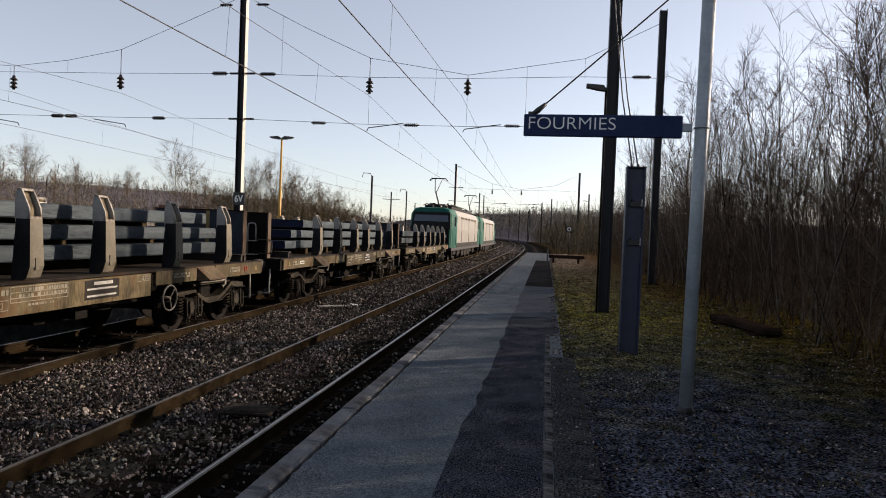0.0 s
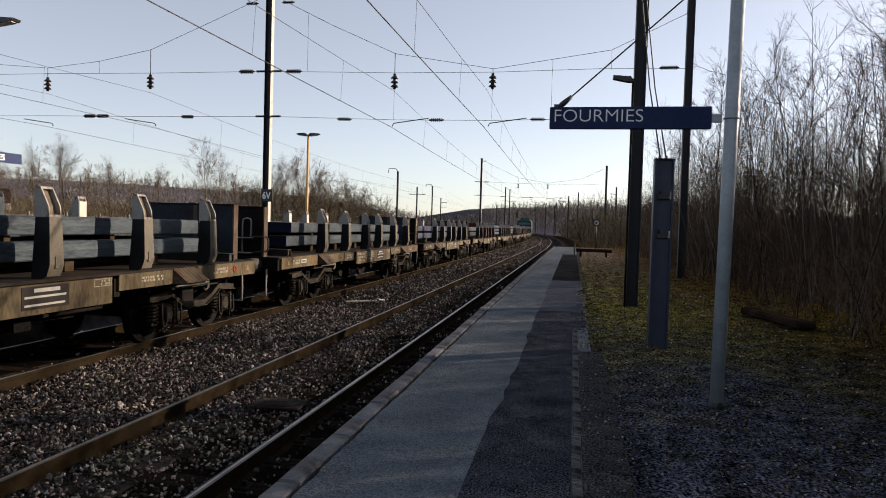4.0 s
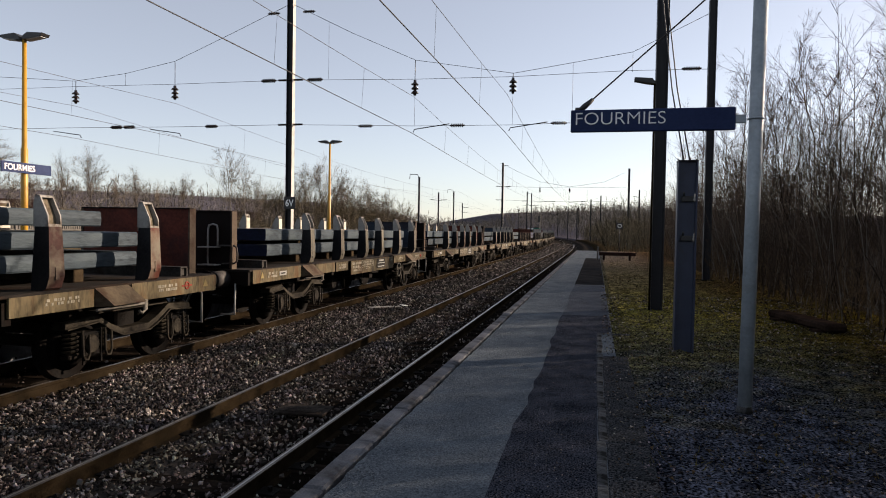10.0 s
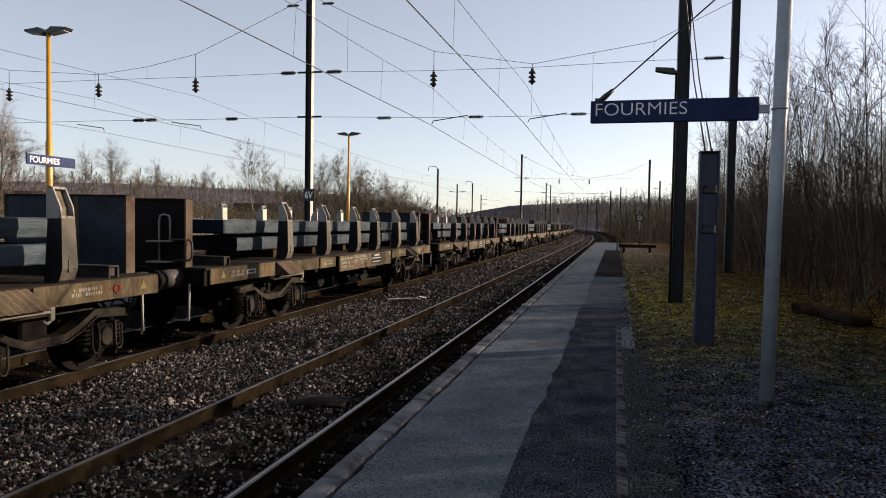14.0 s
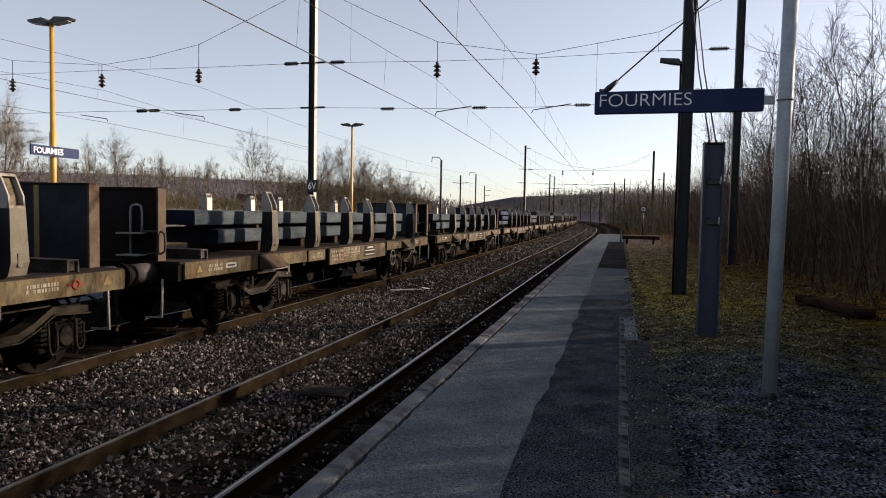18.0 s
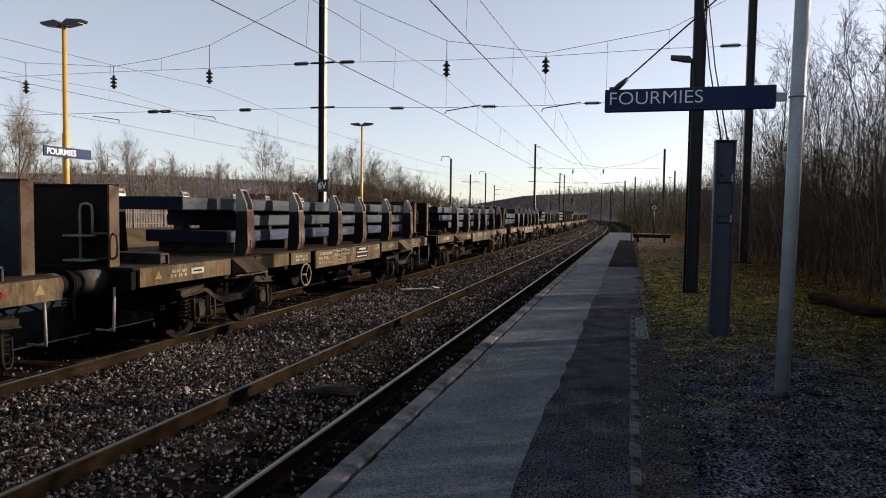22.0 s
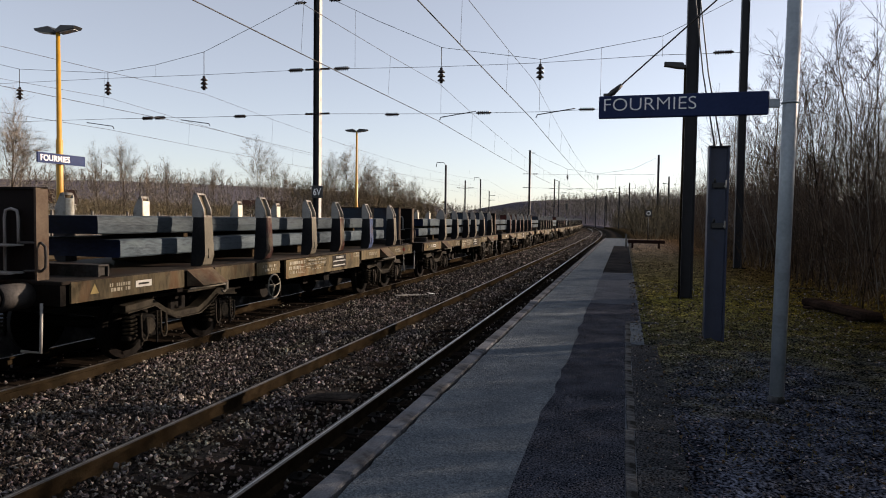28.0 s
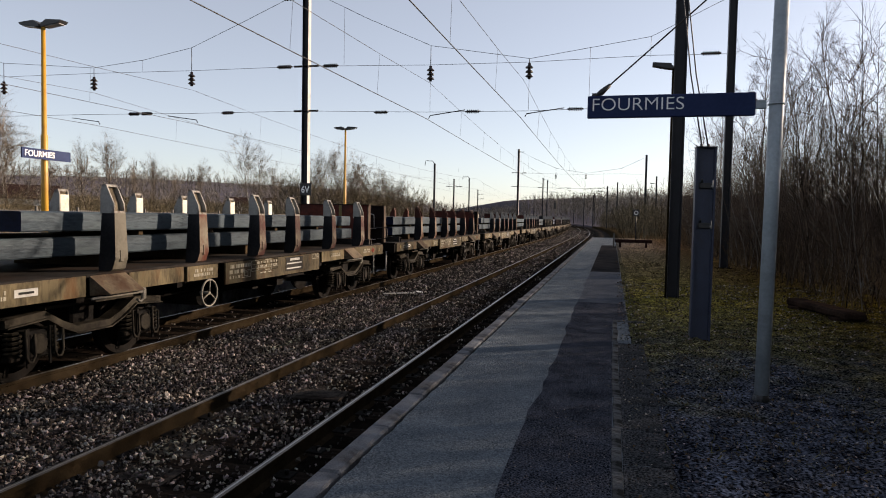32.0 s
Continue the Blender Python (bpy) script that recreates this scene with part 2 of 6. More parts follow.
    "post_tip": mat("whitened_stanchion_tip", (0.18, 0.173, 0.156), (0.26, 0.252, 0.235), 0.7, 4, 0.1, fine=30, stain=(0.0572, 0.0381, 0.0248), stain_scale=3),
    # rust brown taken nearly to black, the outward face's shade put in
    "bulkhead": mat("rusty_bulkhead_with_shade", (0.00371, 0.00159, 0.00132), (0.0085, 0.00423, 0.0029), 0.75, 1.6, 0.15, fine=25, stain=(0.00264, 0.00318, 0.00423), stain_scale=0.8, stain_at=0.52, vary=0.35),
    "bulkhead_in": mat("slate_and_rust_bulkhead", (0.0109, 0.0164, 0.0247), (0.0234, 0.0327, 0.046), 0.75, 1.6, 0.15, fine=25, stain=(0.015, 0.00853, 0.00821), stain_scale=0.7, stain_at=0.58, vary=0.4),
    "emblem": mat("faded_red_emblem", (0.12, 0.0165, 0.0112), (0.18, 0.0375, 0.0263), 0.8, 9, 0.0),
    "bulkhead_edge": mat("pale_bulkhead_edge", (0.0486, 0.0343, 0.0243), (0.077, 0.0582, 0.0424), 0.75, 3, 0.1, fine=30, stain=(0.0323, 0.0161, 0.0101), stain_scale=2),
    "slab": mat("steel_slab_with_mill_scale", (0.00496, 0.00772, 0.0122), (0.0372, 0.0523, 0.0639), 0.62, 1.7, 0.35, metal=0.15, fine=13, stain=(0.0436, 0.0598, 0.0686), stain_scale=2.6, stain_at=0.56, vary=0.25, stretch=(1, 0.55, 2.4), span=(0.52, 1.08), grain=0.85),
    "slab_blue": mat("blue_black_steel_slab", (0.00864, 0.0125, 0.0277), (0.0323, 0.0428, 0.0741), 0.6, 1.7, 0.25, metal=0.2, fine=13, stain=(0.0486, 0.0634, 0.0926), stain_scale=2.2, stain_at=0.6, vary=0.25, stretch=(1, 0.55, 2.4)),
    # slab colour with the shade of the end faces put in
    "slab_end": mat("shaded_slab_end", (0.0022, 0.0042, 0.0125), (0.0075, 0.0125, 0.036), 0.6, 1.7, 0.2, metal=0.2, fine=13, stain=(0.004, 0.005, 0.008), stain_scale=2.2, stain_at=0.6, vary=0.5, stretch=(1, 1, 2.4)),
    "batten": mat("rough_timber_batten", (0.0216, 0.0162, 0.0108), (0.054, 0.0396, 0.0252), 0.9, 4, 0.4, fine=30),
    "handrail": mat("grey_handrail", (0.208, 0.202, 0.191), (0.298, 0.292, 0.275), 0.6, 6, 0.05),
    "wheel_yellow": mat("faded_yellow_handwheel", (0.0814, 0.0749, 0.0592), (0.13, 0.123, 0.107), 0.65, 6, 0.1, vary=0.4),
    "mark": mat("cream_stencil_paint", (0.146, 0.136, 0.106), (0.239, 0.222, 0.179), 0.8, 12, 0.0, fine=60),
    "mark_white": mat("white_plate_paint", (0.24, 0.24, 0.224), (0.336, 0.336, 0.32), 0.7, 12, 0.0, fine=60),
    "plate": mat("dark_company_plate", (0.00555, 0.00518, 0.00462), (0.013, 0.0111, 0.00925), 0.6, 5, 0.05),
    "warn": mat("yellow_warning_sticker", (0.096, 0.064, 0.008), (0.136, 0.096, 0.016), 0.5, 6, 0.0),
    "loco_green": mat("green_loco_paint", (0.000806, 0.0542, 0.0418), (0.00302, 0.0812, 0.0615), 0.62, 2, 0.02, fine=20),
    "loco_pale": mat("pale_grey_loco_paint", (0.138, 0.135, 0.125), (0.176, 0.173, 0.162), 0.5, 2, 0.03, fine=20, stain=(0.088, 0.0825, 0.0704), stain_scale=1.5, stain_at=0.62),
    "loco_roof": mat("grey_loco_roof", (0.00525, 0.00525, 0.00525), (0.0115, 0.0115, 0.0115), 0.6, 3, 0.1),
    # glass colour with the sky's reflection tinted in
    "windscreen": mat("windscreen_sky_tint", (0.035, 0.052, 0.075), (0.05, 0.07, 0.095), 0.12, 2, 0.0),
    "glass": mat("dark_window_glass", (0.015, 0.02, 0.03), (0.02, 0.03, 0.04), 0.05, 2, 0.0),
    "bark": mat("grey_brown_bark", (0.033, 0.024, 0.018), (0.0896, 0.069, 0.051), 0.95, 5, 0.5, fine=30, coords="Generated"),
    "birch": mat("pale_birch_bark", (0.118, 0.109, 0.0966), (0.21, 0.197, 0.181), 0.85, 3, 0.2, fine=20, stain=(0.0336, 0.0252, 0.021), stain_scale=5, stain_at=0.6),
    "twig": mat("brown_twigs", (0.0298, 0.0218, 0.0168), (0.0714, 0.054, 0.0421), 0.9, 0.35, 0.0, fine=4),
    "twig_red": mat("brown_scrub_twigs", (0.0407, 0.034, 0.023), (0.0995, 0.0823, 0.0545), 0.9, 0.35, 0.0, fine=4),
    # twigs of the far woods, paled for the haze of distance
    "twig_far": mat("hazed_far_twigs", (0.067, 0.0603, 0.0517), (0.134, 0.121, 0.106), 0.95, 0.05, 0.0, fine=0.6),
    "twig_grey": mat("grey_brown_twigs", (0.0583, 0.0486, 0.0398), (0.126, 0.107, 0.0875), 0.9, 0.35, 0.0, fine=4),
    # far ground with the distance haze put into its colour
    "far_wood": mat("hazed_distant_wood", (0.0557, 0.0514, 0.0595), (0.0899, 0.0833, 0.0972), 0.95, 0.12, 0.8, fine=0.9),
    "hill": mat("wooded_hill", (0.0308, 0.0234, 0.0124), (0.101, 0.0779, 0.0425), 0.95, 0.35, 1.0, fine=2.6, grain=0.9, coarse=0.7),
    "litter": mat("dry_leaf_litter", (0.0126, 0.00903, 0.00546), (0.0399, 0.0294, 0.0168), 0.95, 6, 0.6, fine=40),
    "wood_red": mat("red_brown_timber", (0.012, 0.0044, 0.0032), (0.026, 0.011, 0.008), 0.8, 4, 0.3, fine=30),
    "beam": mat("dark_old_timber", (0.012, 0.00798, 0.0064), (0.0384, 0.0242, 0.018), 0.9, 4, 0.3, fine=30),
    "lamp_glass": mat("lamp_cover", (0.3, 0.3, 0.3), (0.4, 0.4, 0.4), 0.3, 4, 0.0),
}


def stone_material():
    """Broken ballast, each stone of its own shade."""
    m = bpy.data.materials.new("ballast_stones")
    m.use_nodes = True
    n, l = m.node_tree.nodes, m.node_tree.links
    geo, ramp, noi = n.new("ShaderNodeNewGeometry"), n.new("ShaderNodeValToRGB"), n.new("ShaderNodeTexNoise")
    for at, c in ((0.0, (0.013, 0.010, 0.009)), (0.35, (0.029, 0.024, 0.022)), (0.75, (0.125, 0.107, 0.098)), (1.0, (0.42, 0.37, 0.34))):
        e = ramp.color_ramp.elements.new(at) if at not in (0.0, 1.0) else ramp.color_ramp.elements[0 if at == 0 else -1]
        e.color = (*c, 1)
    l.new(geo.outputs["Random Per Island"], ramp.inputs["Fac"])
    noi.inputs["Scale"].default_value = 60
    mx = n.new("ShaderNodeMix")
    mx.data_type, mx.blend_type = "RGBA", "MULTIPLY"
    mx.inputs["Factor"].default_value = 0.5
    l.new(ramp.outputs["Color"], mx.inputs["A"])
    l.new(noi.outputs["Color"], mx.inputs["B"])
    l.new(mx.outputs["Result"], n["Principled BSDF"].inputs["Base Color"])
    n["Principled BSDF"].inputs["Roughness"].default_value = 0.85
    n["Principled BSDF"].inputs["Specular IOR Level"].default_value = 0.1
    return m


M["stone"] = stone_material()


def path_material():
    """Grey gravel that gives way to yellow-green moss and then to brown turf further along."""
    m = M["moss"]
    n, l = m.node_tree.nodes, m.node_tree.links
    bsdf = n["Principled BSDF"]
    co, sep, noi = n.new("ShaderNodeTexCoord"), n.new("ShaderNodeSeparateXYZ"), n.new("ShaderNodeTexNoise")
    l.new(co.outputs["Object"], sep.inputs[0])
    l.new(co.outputs["Object"], noi.inputs["Vector"])
    noi.inputs["Scale"].default_value, noi.inputs["Detail"].default_value, noi.inputs["Roughness"].default_value = 0.9, 8, 0.7
    mad = n.new("ShaderNodeMath")
    mad.operation = "MULTIPLY_ADD"
    l.new(noi.outputs["Fac"], mad.inputs[0])
    mad.inputs[1].default_value = 16.0
    l.new(sep.outputs["Y"], mad.inputs[2])
    bands = n.new("ShaderNodeValToRGB")
    div = n.new("ShaderNodeMath")
    div.operation = "DIVIDE"
    l.new(mad.outputs[0], div.inputs[0])
    div.inputs[1].default_value = 50.0
    l.new(div.outputs[0], bands.inputs["Fac"])
    # moss and turf colours, also lifted to stand for sunlight on that stretch
    for at, c in ((0.0, (1.0, 1.08, 1.25)), (0.29, (1.0, 1.05, 1.15)), (0.36, (1.6, 1.45, 0.7)), (0.47, (3.1, 2.5, 0.5)), (0.58, (2.7, 2.05, 0.8)), (1.0, (2.9, 2.1, 1.35))):
        e = bands.color_ramp.elements.new(at) if at not in (0.0, 1.0) else bands.color_ramp.elements[0 if at == 0 else -1]
        e.color = (*c, 1)
    mx = n.new("ShaderNodeMix")
    mx.data_type, mx.blend_type = "RGBA", "MULTIPLY"
    mx.inputs["Factor"].default_value = 1.0
    l.new(bsdf.inputs["Base Color"].links[0].from_socket, mx.inputs["A"])
    l.new(bands.outputs["Color"], mx.inputs["B"])
    side = n.new("ShaderNodeMath")      # thicket's shade, put in as darker brown towards its edge
    side.operation = "MULTIPLY_ADD"
    l.new(noi.outputs["Fac"], side.inputs[0])
    side.inputs[1].default_value = 2.0
    l.new(sep.outputs["X"], side.inputs[2])
    thicket_shade = n.new("ShaderNodeValToRGB")
    thicket_shade.color_ramp.elements[0].position, thicket_shade.color_ramp.elements[1].position = 0.36, 0.62
    thicket_shade.color_ramp.elements[0].color, thicket_shade.color_ramp.elements[1].color = (1, 1, 1, 1), (0.62, 0.5, 0.36, 1)
    wide = n.new("ShaderNodeMath")
    wide.operation = "DIVIDE"
    l.new(side.outputs[0], wide.inputs[0])
    wide.inputs[1].default_value = 8.0
    l.new(wide.outputs[0], thicket_shade.inputs["Fac"])
    mx3 = n.new("ShaderNodeMix")
    mx3.data_type, mx3.blend_type = "RGBA", "MULTIPLY"
    mx3.inputs["Factor"].default_value = 1.0
    l.new(mx.outputs["Result"], mx3.inputs["A"])
    l.new(thicket_shade.outputs["Color"], mx3.inputs["B"])
    dap, ramp = n.new("ShaderNodeTexNoise"), n.new("ShaderNodeValToRGB")     # lighter and darker patches by noise
    l.new(co.outputs["Object"], dap.inputs["Vector"])
    dap.inputs["Scale"].default_value, dap.inputs["Detail"].default_value, dap.inputs["Roughness"].default_value = 3.2, 6, 0.7
    ramp.color_ramp.elements[0].position, ramp.color_ramp.elements[1].position = 0.36, 0.66
    ramp.color_ramp.elements[0].color, ramp.color_ramp.elements[1].color = (0.38, 0.38, 0.38, 1), (1.75, 1.75, 1.7, 1)
    l.new(dap.outputs["Fac"], ramp.inputs["Fac"])
    mx2 = n.new("ShaderNodeMix")
    mx2.data_type, mx2.blend_type = "RGBA", "MULTIPLY"
    mx2.inputs["Factor"].default_value = 1.0
    l.new(mx3.outputs["Result"], mx2.inputs["A"])
    l.new(ramp.outputs["Color"], mx2.inputs["B"])
    l.new(mx2.outputs["Result"], bsdf.inputs["Base Color"])


path_material()


def vary_islands(m, low, high):
    """Lets every stem or twig of a thicket take a shade of its own."""
    n, l = m.node_tree.nodes, m.node_tree.links
    bsdf = n["Principled BSDF"]
    geo, rng_map, hs = n.new("ShaderNodeNewGeometry"), n.new("ShaderNodeMapRange"), n.new("ShaderNodeHueSaturation")
    rng_map.inputs["To Min"].default_value, rng_map.inputs["To Max"].default_value = low, high
    l.new(geo.outputs["Random Per Island"], rng_map.inputs["Value"])
    l.new(rng_map.outputs["Result"], hs.inputs["Value"])
    l.new(bsdf.inputs["Base Color"].links[0].from_socket, hs.inputs["Color"])
    l.new(hs.outputs["Color"], bsdf.inputs["Base Color"])


for q in ("twig", "twig_red", "twig_far", "twig_grey", "bramble", "leaf"):
    vary_islands(M[q], 0.15, 2.4)


# ---- geometry helpers ----
class Geo:
    """Collects boxes, tubes and prisms into one mesh."""

    def __init__(self):
        self.v, self.f, self.s, self.mi = [], [], [], []

    def add(self, verts, faces, smooth=False, mi=0):
        o = len(self.v)
        self.v += [tuple(p) for p in verts]
        self.f += [tuple(o + i for i in q) for q in faces]
        self.s += [smooth] * len(faces)
        self.mi += [mi] * len(faces)
        return self

    def box(self, x0, x1, y0, y1, z0, z1, m=None, mi=0, bevel=0.0):
        if bevel:
            b = min(bevel, (x1 - x0) / 2.2, (y1 - y0) / 2.2, (z1 - z0) / 2.2)
            bm = bmesh.new()
            bmesh.ops.create_cube(bm, size=1.0, matrix=Matrix.Translation(((x0 + x1) / 2, (y0 + y1) / 2, (z0 + z1) / 2)) @ Matrix.Diagonal((x1 - x0, y1 - y0, z1 - z0, 1)))
            bmesh.ops.bevel(bm, geom=bm.edges[:], offset=b, segments=1, affect="EDGES")
            bm.verts.index_update()
            vs = [v.co.copy() for v in bm.verts]
            fs = [[v.index for v in f.verts] for f in bm.faces]
            bm.free()
            if m:
                vs = [m @ p for p in vs]
            return self.add(vs, fs, mi=mi)
        vs = [Vector((x, y, z)) for z in (z0, z1) for y in (y0, y1) for x in (x0, x1)]
        if m:
            vs = [m @ p for p in vs]
        return self.add(vs, [(0, 2, 3, 1), (4, 5, 7, 6), (0, 1, 5, 4), (2, 6, 7, 3), (0, 4, 6, 2), (1, 3, 7, 5)], mi=mi)

    def tube(self, pts, r, n=8, caps=True, mi=0):
        pts = [Vector(p) for p in pts]
        rs = r if isinstance(r, (list, tuple)) else [r] * len(pts)
        rings, up = [], None
        for i, p in enumerate(pts):
            d = (pts[min(i + 1, len(pts) - 1)] - pts[max(i - 1, 0)]).normalized()
            if up is None:
                up = Vector((0, 0, 1)) if abs(d.z) < 0.9 else Vector((1, 0, 0))
            a = d.cross(up).normalized()
            b = d.cross(a)
            up = -b
            rings += [p + (a * math.cos(t) + b * math.sin(t)) * rs[i] for t in (2 * math.pi * k / n for k in range(n))]
        fs = [(i * n + k, i * n + (k + 1) % n, (i + 1) * n + (k + 1) % n, (i + 1) * n + k) for i in range(len(pts) - 1) for k in range(n)]
        self.add(rings, fs, smooth=n > 4, mi=mi)
        if caps:
            o = len(self.v) - len(rings)
            self.f += [tuple(o + k for k in range(n)), tuple(o + len(rings) - 1 - k for k in range(n))]
            self.s += [False, False]
            self.mi += [mi, mi]
        return self

    def prism(self, outline, a0, a1, axis="y", mi=0):
        """An outline in the two other axes, drawn out from a0 to a1 along axis."""
        put = {"x": lambda p, a: (a, p[0], p[1]), "y": lambda p, a: (p[0], a, p[1]), "z": lambda p, a: (p[0], p[1], a)}[axis]
        n = len(outline)
        vs = [put(p, a0) for p in outline] + [put(p, a1) for p in outline]
        fs = [tuple(range(n)), tuple(range(2 * n - 1, n - 1, -1))] + [(k, n + k, n + (k + 1) % n, (k + 1) % n) for k in range(n)]
        return self.add(vs, fs, mi=mi)

    def ring(self, c, r, t, axis="x", n=20, mi=0):
        """A round rim of radius r and thickness t round c."""
        c = Vector(c)
        e = {"x": (Vector((0, 1, 0)), Vector((0, 0, 1))), "y": (Vector((1, 0, 0)), Vector((0, 0, 1))), "z": (Vector((1, 0, 0)), Vector((0, 1, 0)))}[axis]
        w = e[0].cross(e[1])
        vs = []
        for k in range(n):
            a = 2 * math.pi * k / n
            d = e[0] * math.cos(a) + e[1] * math.sin(a)
            vs += [c + d * (r + t * math.cos(b)) + w * t * math.sin(b) for b in (2 * math.pi * j / 6 for j in range(6))]
        fs = [(k * 6 + j, k * 6 + (j + 1) % 6, (k + 1) % n * 6 + (j + 1) % 6, (k + 1) % n * 6 + j) for k in range(n) for j in range(6)]
        return self.add(vs, fs, smooth=True, mi=mi)

    def mesh(self, name, *mats):
        me = bpy.data.meshes.new(name)
        me.from_pydata(self.v, [], self.f)
        for m in mats:
            me.materials.append(m)
        me.polygons.foreach_set("use_smooth", self.s)
        me.polygons.foreach_set("material_index", self.mi)
        bm = bmesh.new()
        bm.from_mesh(me)
        bmesh.ops.recalc_face_normals(bm, faces=bm.faces)
        bm.to_mesh(me)
        bm.free()
        return me


def part(name, geo, material, parent, label="", m=None):
    """Links a Geo or a mesh as one object under a thing or part."""
    me = geo.mesh(name, *(material if isinstance(material, tuple) else (material,))) if isinstance(geo, Geo) else geo
    ob = new(name, me)
    ob.parent = parent
    if m is not None:
        ob.matrix_basis = m
    return tagged(ob, label=label)


def thing(name, label, category, m=None, group="", geo=None, material=None, kind=""):
    ob = new(name, geo.mesh(name, *(material if isinstance(material, tuple) else (material,))) if geo else None)
    if m is not None:
        ob.matrix_basis = m
    return tagged(ob, label=label, category=category, group=group, kind=kind)


def np_mesh(name, verts, faces, material, smooth=False):
    """A mesh from arrays of places and of equal-sided faces."""
    me = bpy.data.meshes.new(name)
    verts, faces = np.asarray(verts, np.float32), np.asarray(faces, np.int32)
    me.vertices.add(len(verts))
    me.vertices.foreach_set("co", verts.ravel())
    k = faces.shape[1]
    me.loops.add(faces.size)
    me.loops.foreach_set("vertex_index", faces.ravel())
    me.polygons.add(len(faces))
    me.polygons.foreach_set("loop_start", np.arange(0, faces.size, k, dtype=np.int32))
    me.polygons.foreach_set("use_smooth", np.full(len(faces), smooth))
    me.materials.append(material)
    me.update(calc_edges=True)
    return me


def tubes(paths, radii, sides=3):
    """Verts and quads of many thin tubes: paths N x K x 3, radii N x K."""
    n, k, _ = paths.shape
    d = np.gradient(paths, axis=1)
    d /= np.linalg.norm(d, axis=2, keepdims=True) + 1e-9
    ref = np.where(np.abs(d[..., 2:3]) < 0.9, np.array([0, 0, 1.0]), np.array([1.0, 0, 0]))
    a = np.cross(d, ref)
    a /= np.linalg.norm(a, axis=2, keepdims=True) + 1e-9
    b = np.cross(d, a)
    ang = 2 * np.pi * np.arange(sides) / sides
    ring = a[:, :, None] * np.cos(ang)[:, None] + b[:, :, None] * np.sin(ang)[:, None]
    v = paths[:, :, None] + ring * radii[:, :, None, None]
    idx = np.arange(n * k * sides).reshape(n, k, sides)
    q = np.stack([idx[:, :-1], np.roll(idx[:, :-1], -1, 2), np.roll(idx[:, 1:], -1, 2), idx[:, 1:]], -1)
    return v.reshape(-1, 3), q.reshape(-1, 4)


def grow(rng, base, direction, length, k, bend, droop=0.0):
    """Curved paths from bases along directions: N x k x 3."""
    n = len(base)
    t = np.linspace(0, 1, k)[None, :, None]
    side = rng.normal(0, 1, (n, 3))
    p = base[:, None] + direction[:, None] * length[:, None, None] * t + (side * bend * length[:, None])[:, None] * t**2
    wob = np.cumsum(rng.normal(0, 0.05, (n, k, 3)), axis=1) * length[:, None, None] * 0.35
    wob[:, 0] = 0
    p = p + wob
    p[..., 2] += droop * length[:, None] * t[..., 0] ** 2
    return p


def sprout(rng, paths, count, spread, scale, lo=0.3):
    """Bases, directions and lengths of side shoots along paths."""
    n, k, _ = paths.shape
    which = np.repeat(np.arange(n), count)
    f = lo + (1 - lo) * rng.random(len(which))
    x = f * (k - 1)
    i = np.minimum(x.astype(int), k - 2)
    w = (x - i)[:, None]
    base = paths[which, i] * (1 - w) + paths[which, i + 1] * w
    d = paths[which, i + 1] - paths[which, i]
    d /= np.linalg.norm(d, axis=1, keepdims=True) + 1e-9
    d = d + rng.normal(0, spread, d.shape)
    d /= np.linalg.norm(d, axis=1, keepdims=True) + 1e-9
    total = np.linalg.norm(paths[:, -1] - paths[:, 0], axis=1)[which]
    return base, d, total * scale * (0.5 + rng.random(len(which))) * (1.15 - 0.7 * f)


def join(*pairs):
    vs, fs, o = [], [], 0
    for v, f in pairs:
        vs.append(v)
        fs.append(f + o)
        o += len(v)
    return np.concatenate(vs), np.concatenate(fs)


# ---- ground: one sheet that follows the line and reaches the horizon ----
def smooth01(x):
    x = np.clip(x, 0, 1)
    return x * x * (3 - 2 * x)


def ground_z(s, off):
    """Height of the ground sheet."""
    s, off = np.asarray(s, float), np.asarray(off, float)
    z = np.full(np.broadcast(s, off).shape, -0.50)
    z = np.where((off > -16.5) & (off < -8.9), -0.62, z)
    z = np.where((off > -1.82) & (off < 0.02), np.where(s < 66, -0.62, -0.35), z)
    z = np.where(off >= 0.02, -0.012, z)
    z = np.where(off > 6, -0.012 + 0.35 * smooth01((off - 8) / 7) + 5 * smooth01((off - 40) / 120), z)
    left = 0.85 * smooth01((-26.2 - off) / 4) - 0.5 + 1.2 * smooth01((-off - 35) / 24) + (2.0 * smooth01((-off - 55) / 90) + 8 * smooth01((-off - 120) / 330) + 12 * smooth01((-off - 60) / 120) * smooth01((s - 170) / 200)) * smooth01((s + 150) / 150)
    z = np.where(off < -26.2, left, z)
    z = z + np.where(off > 4, 6.5 * smooth01((off - 5) / 35) * smooth01((s - 170) / 170), 0)
    return z + 19 * smooth01((s - 470) / 420) * smooth01((np.abs(off + 5) - 12) / 50)


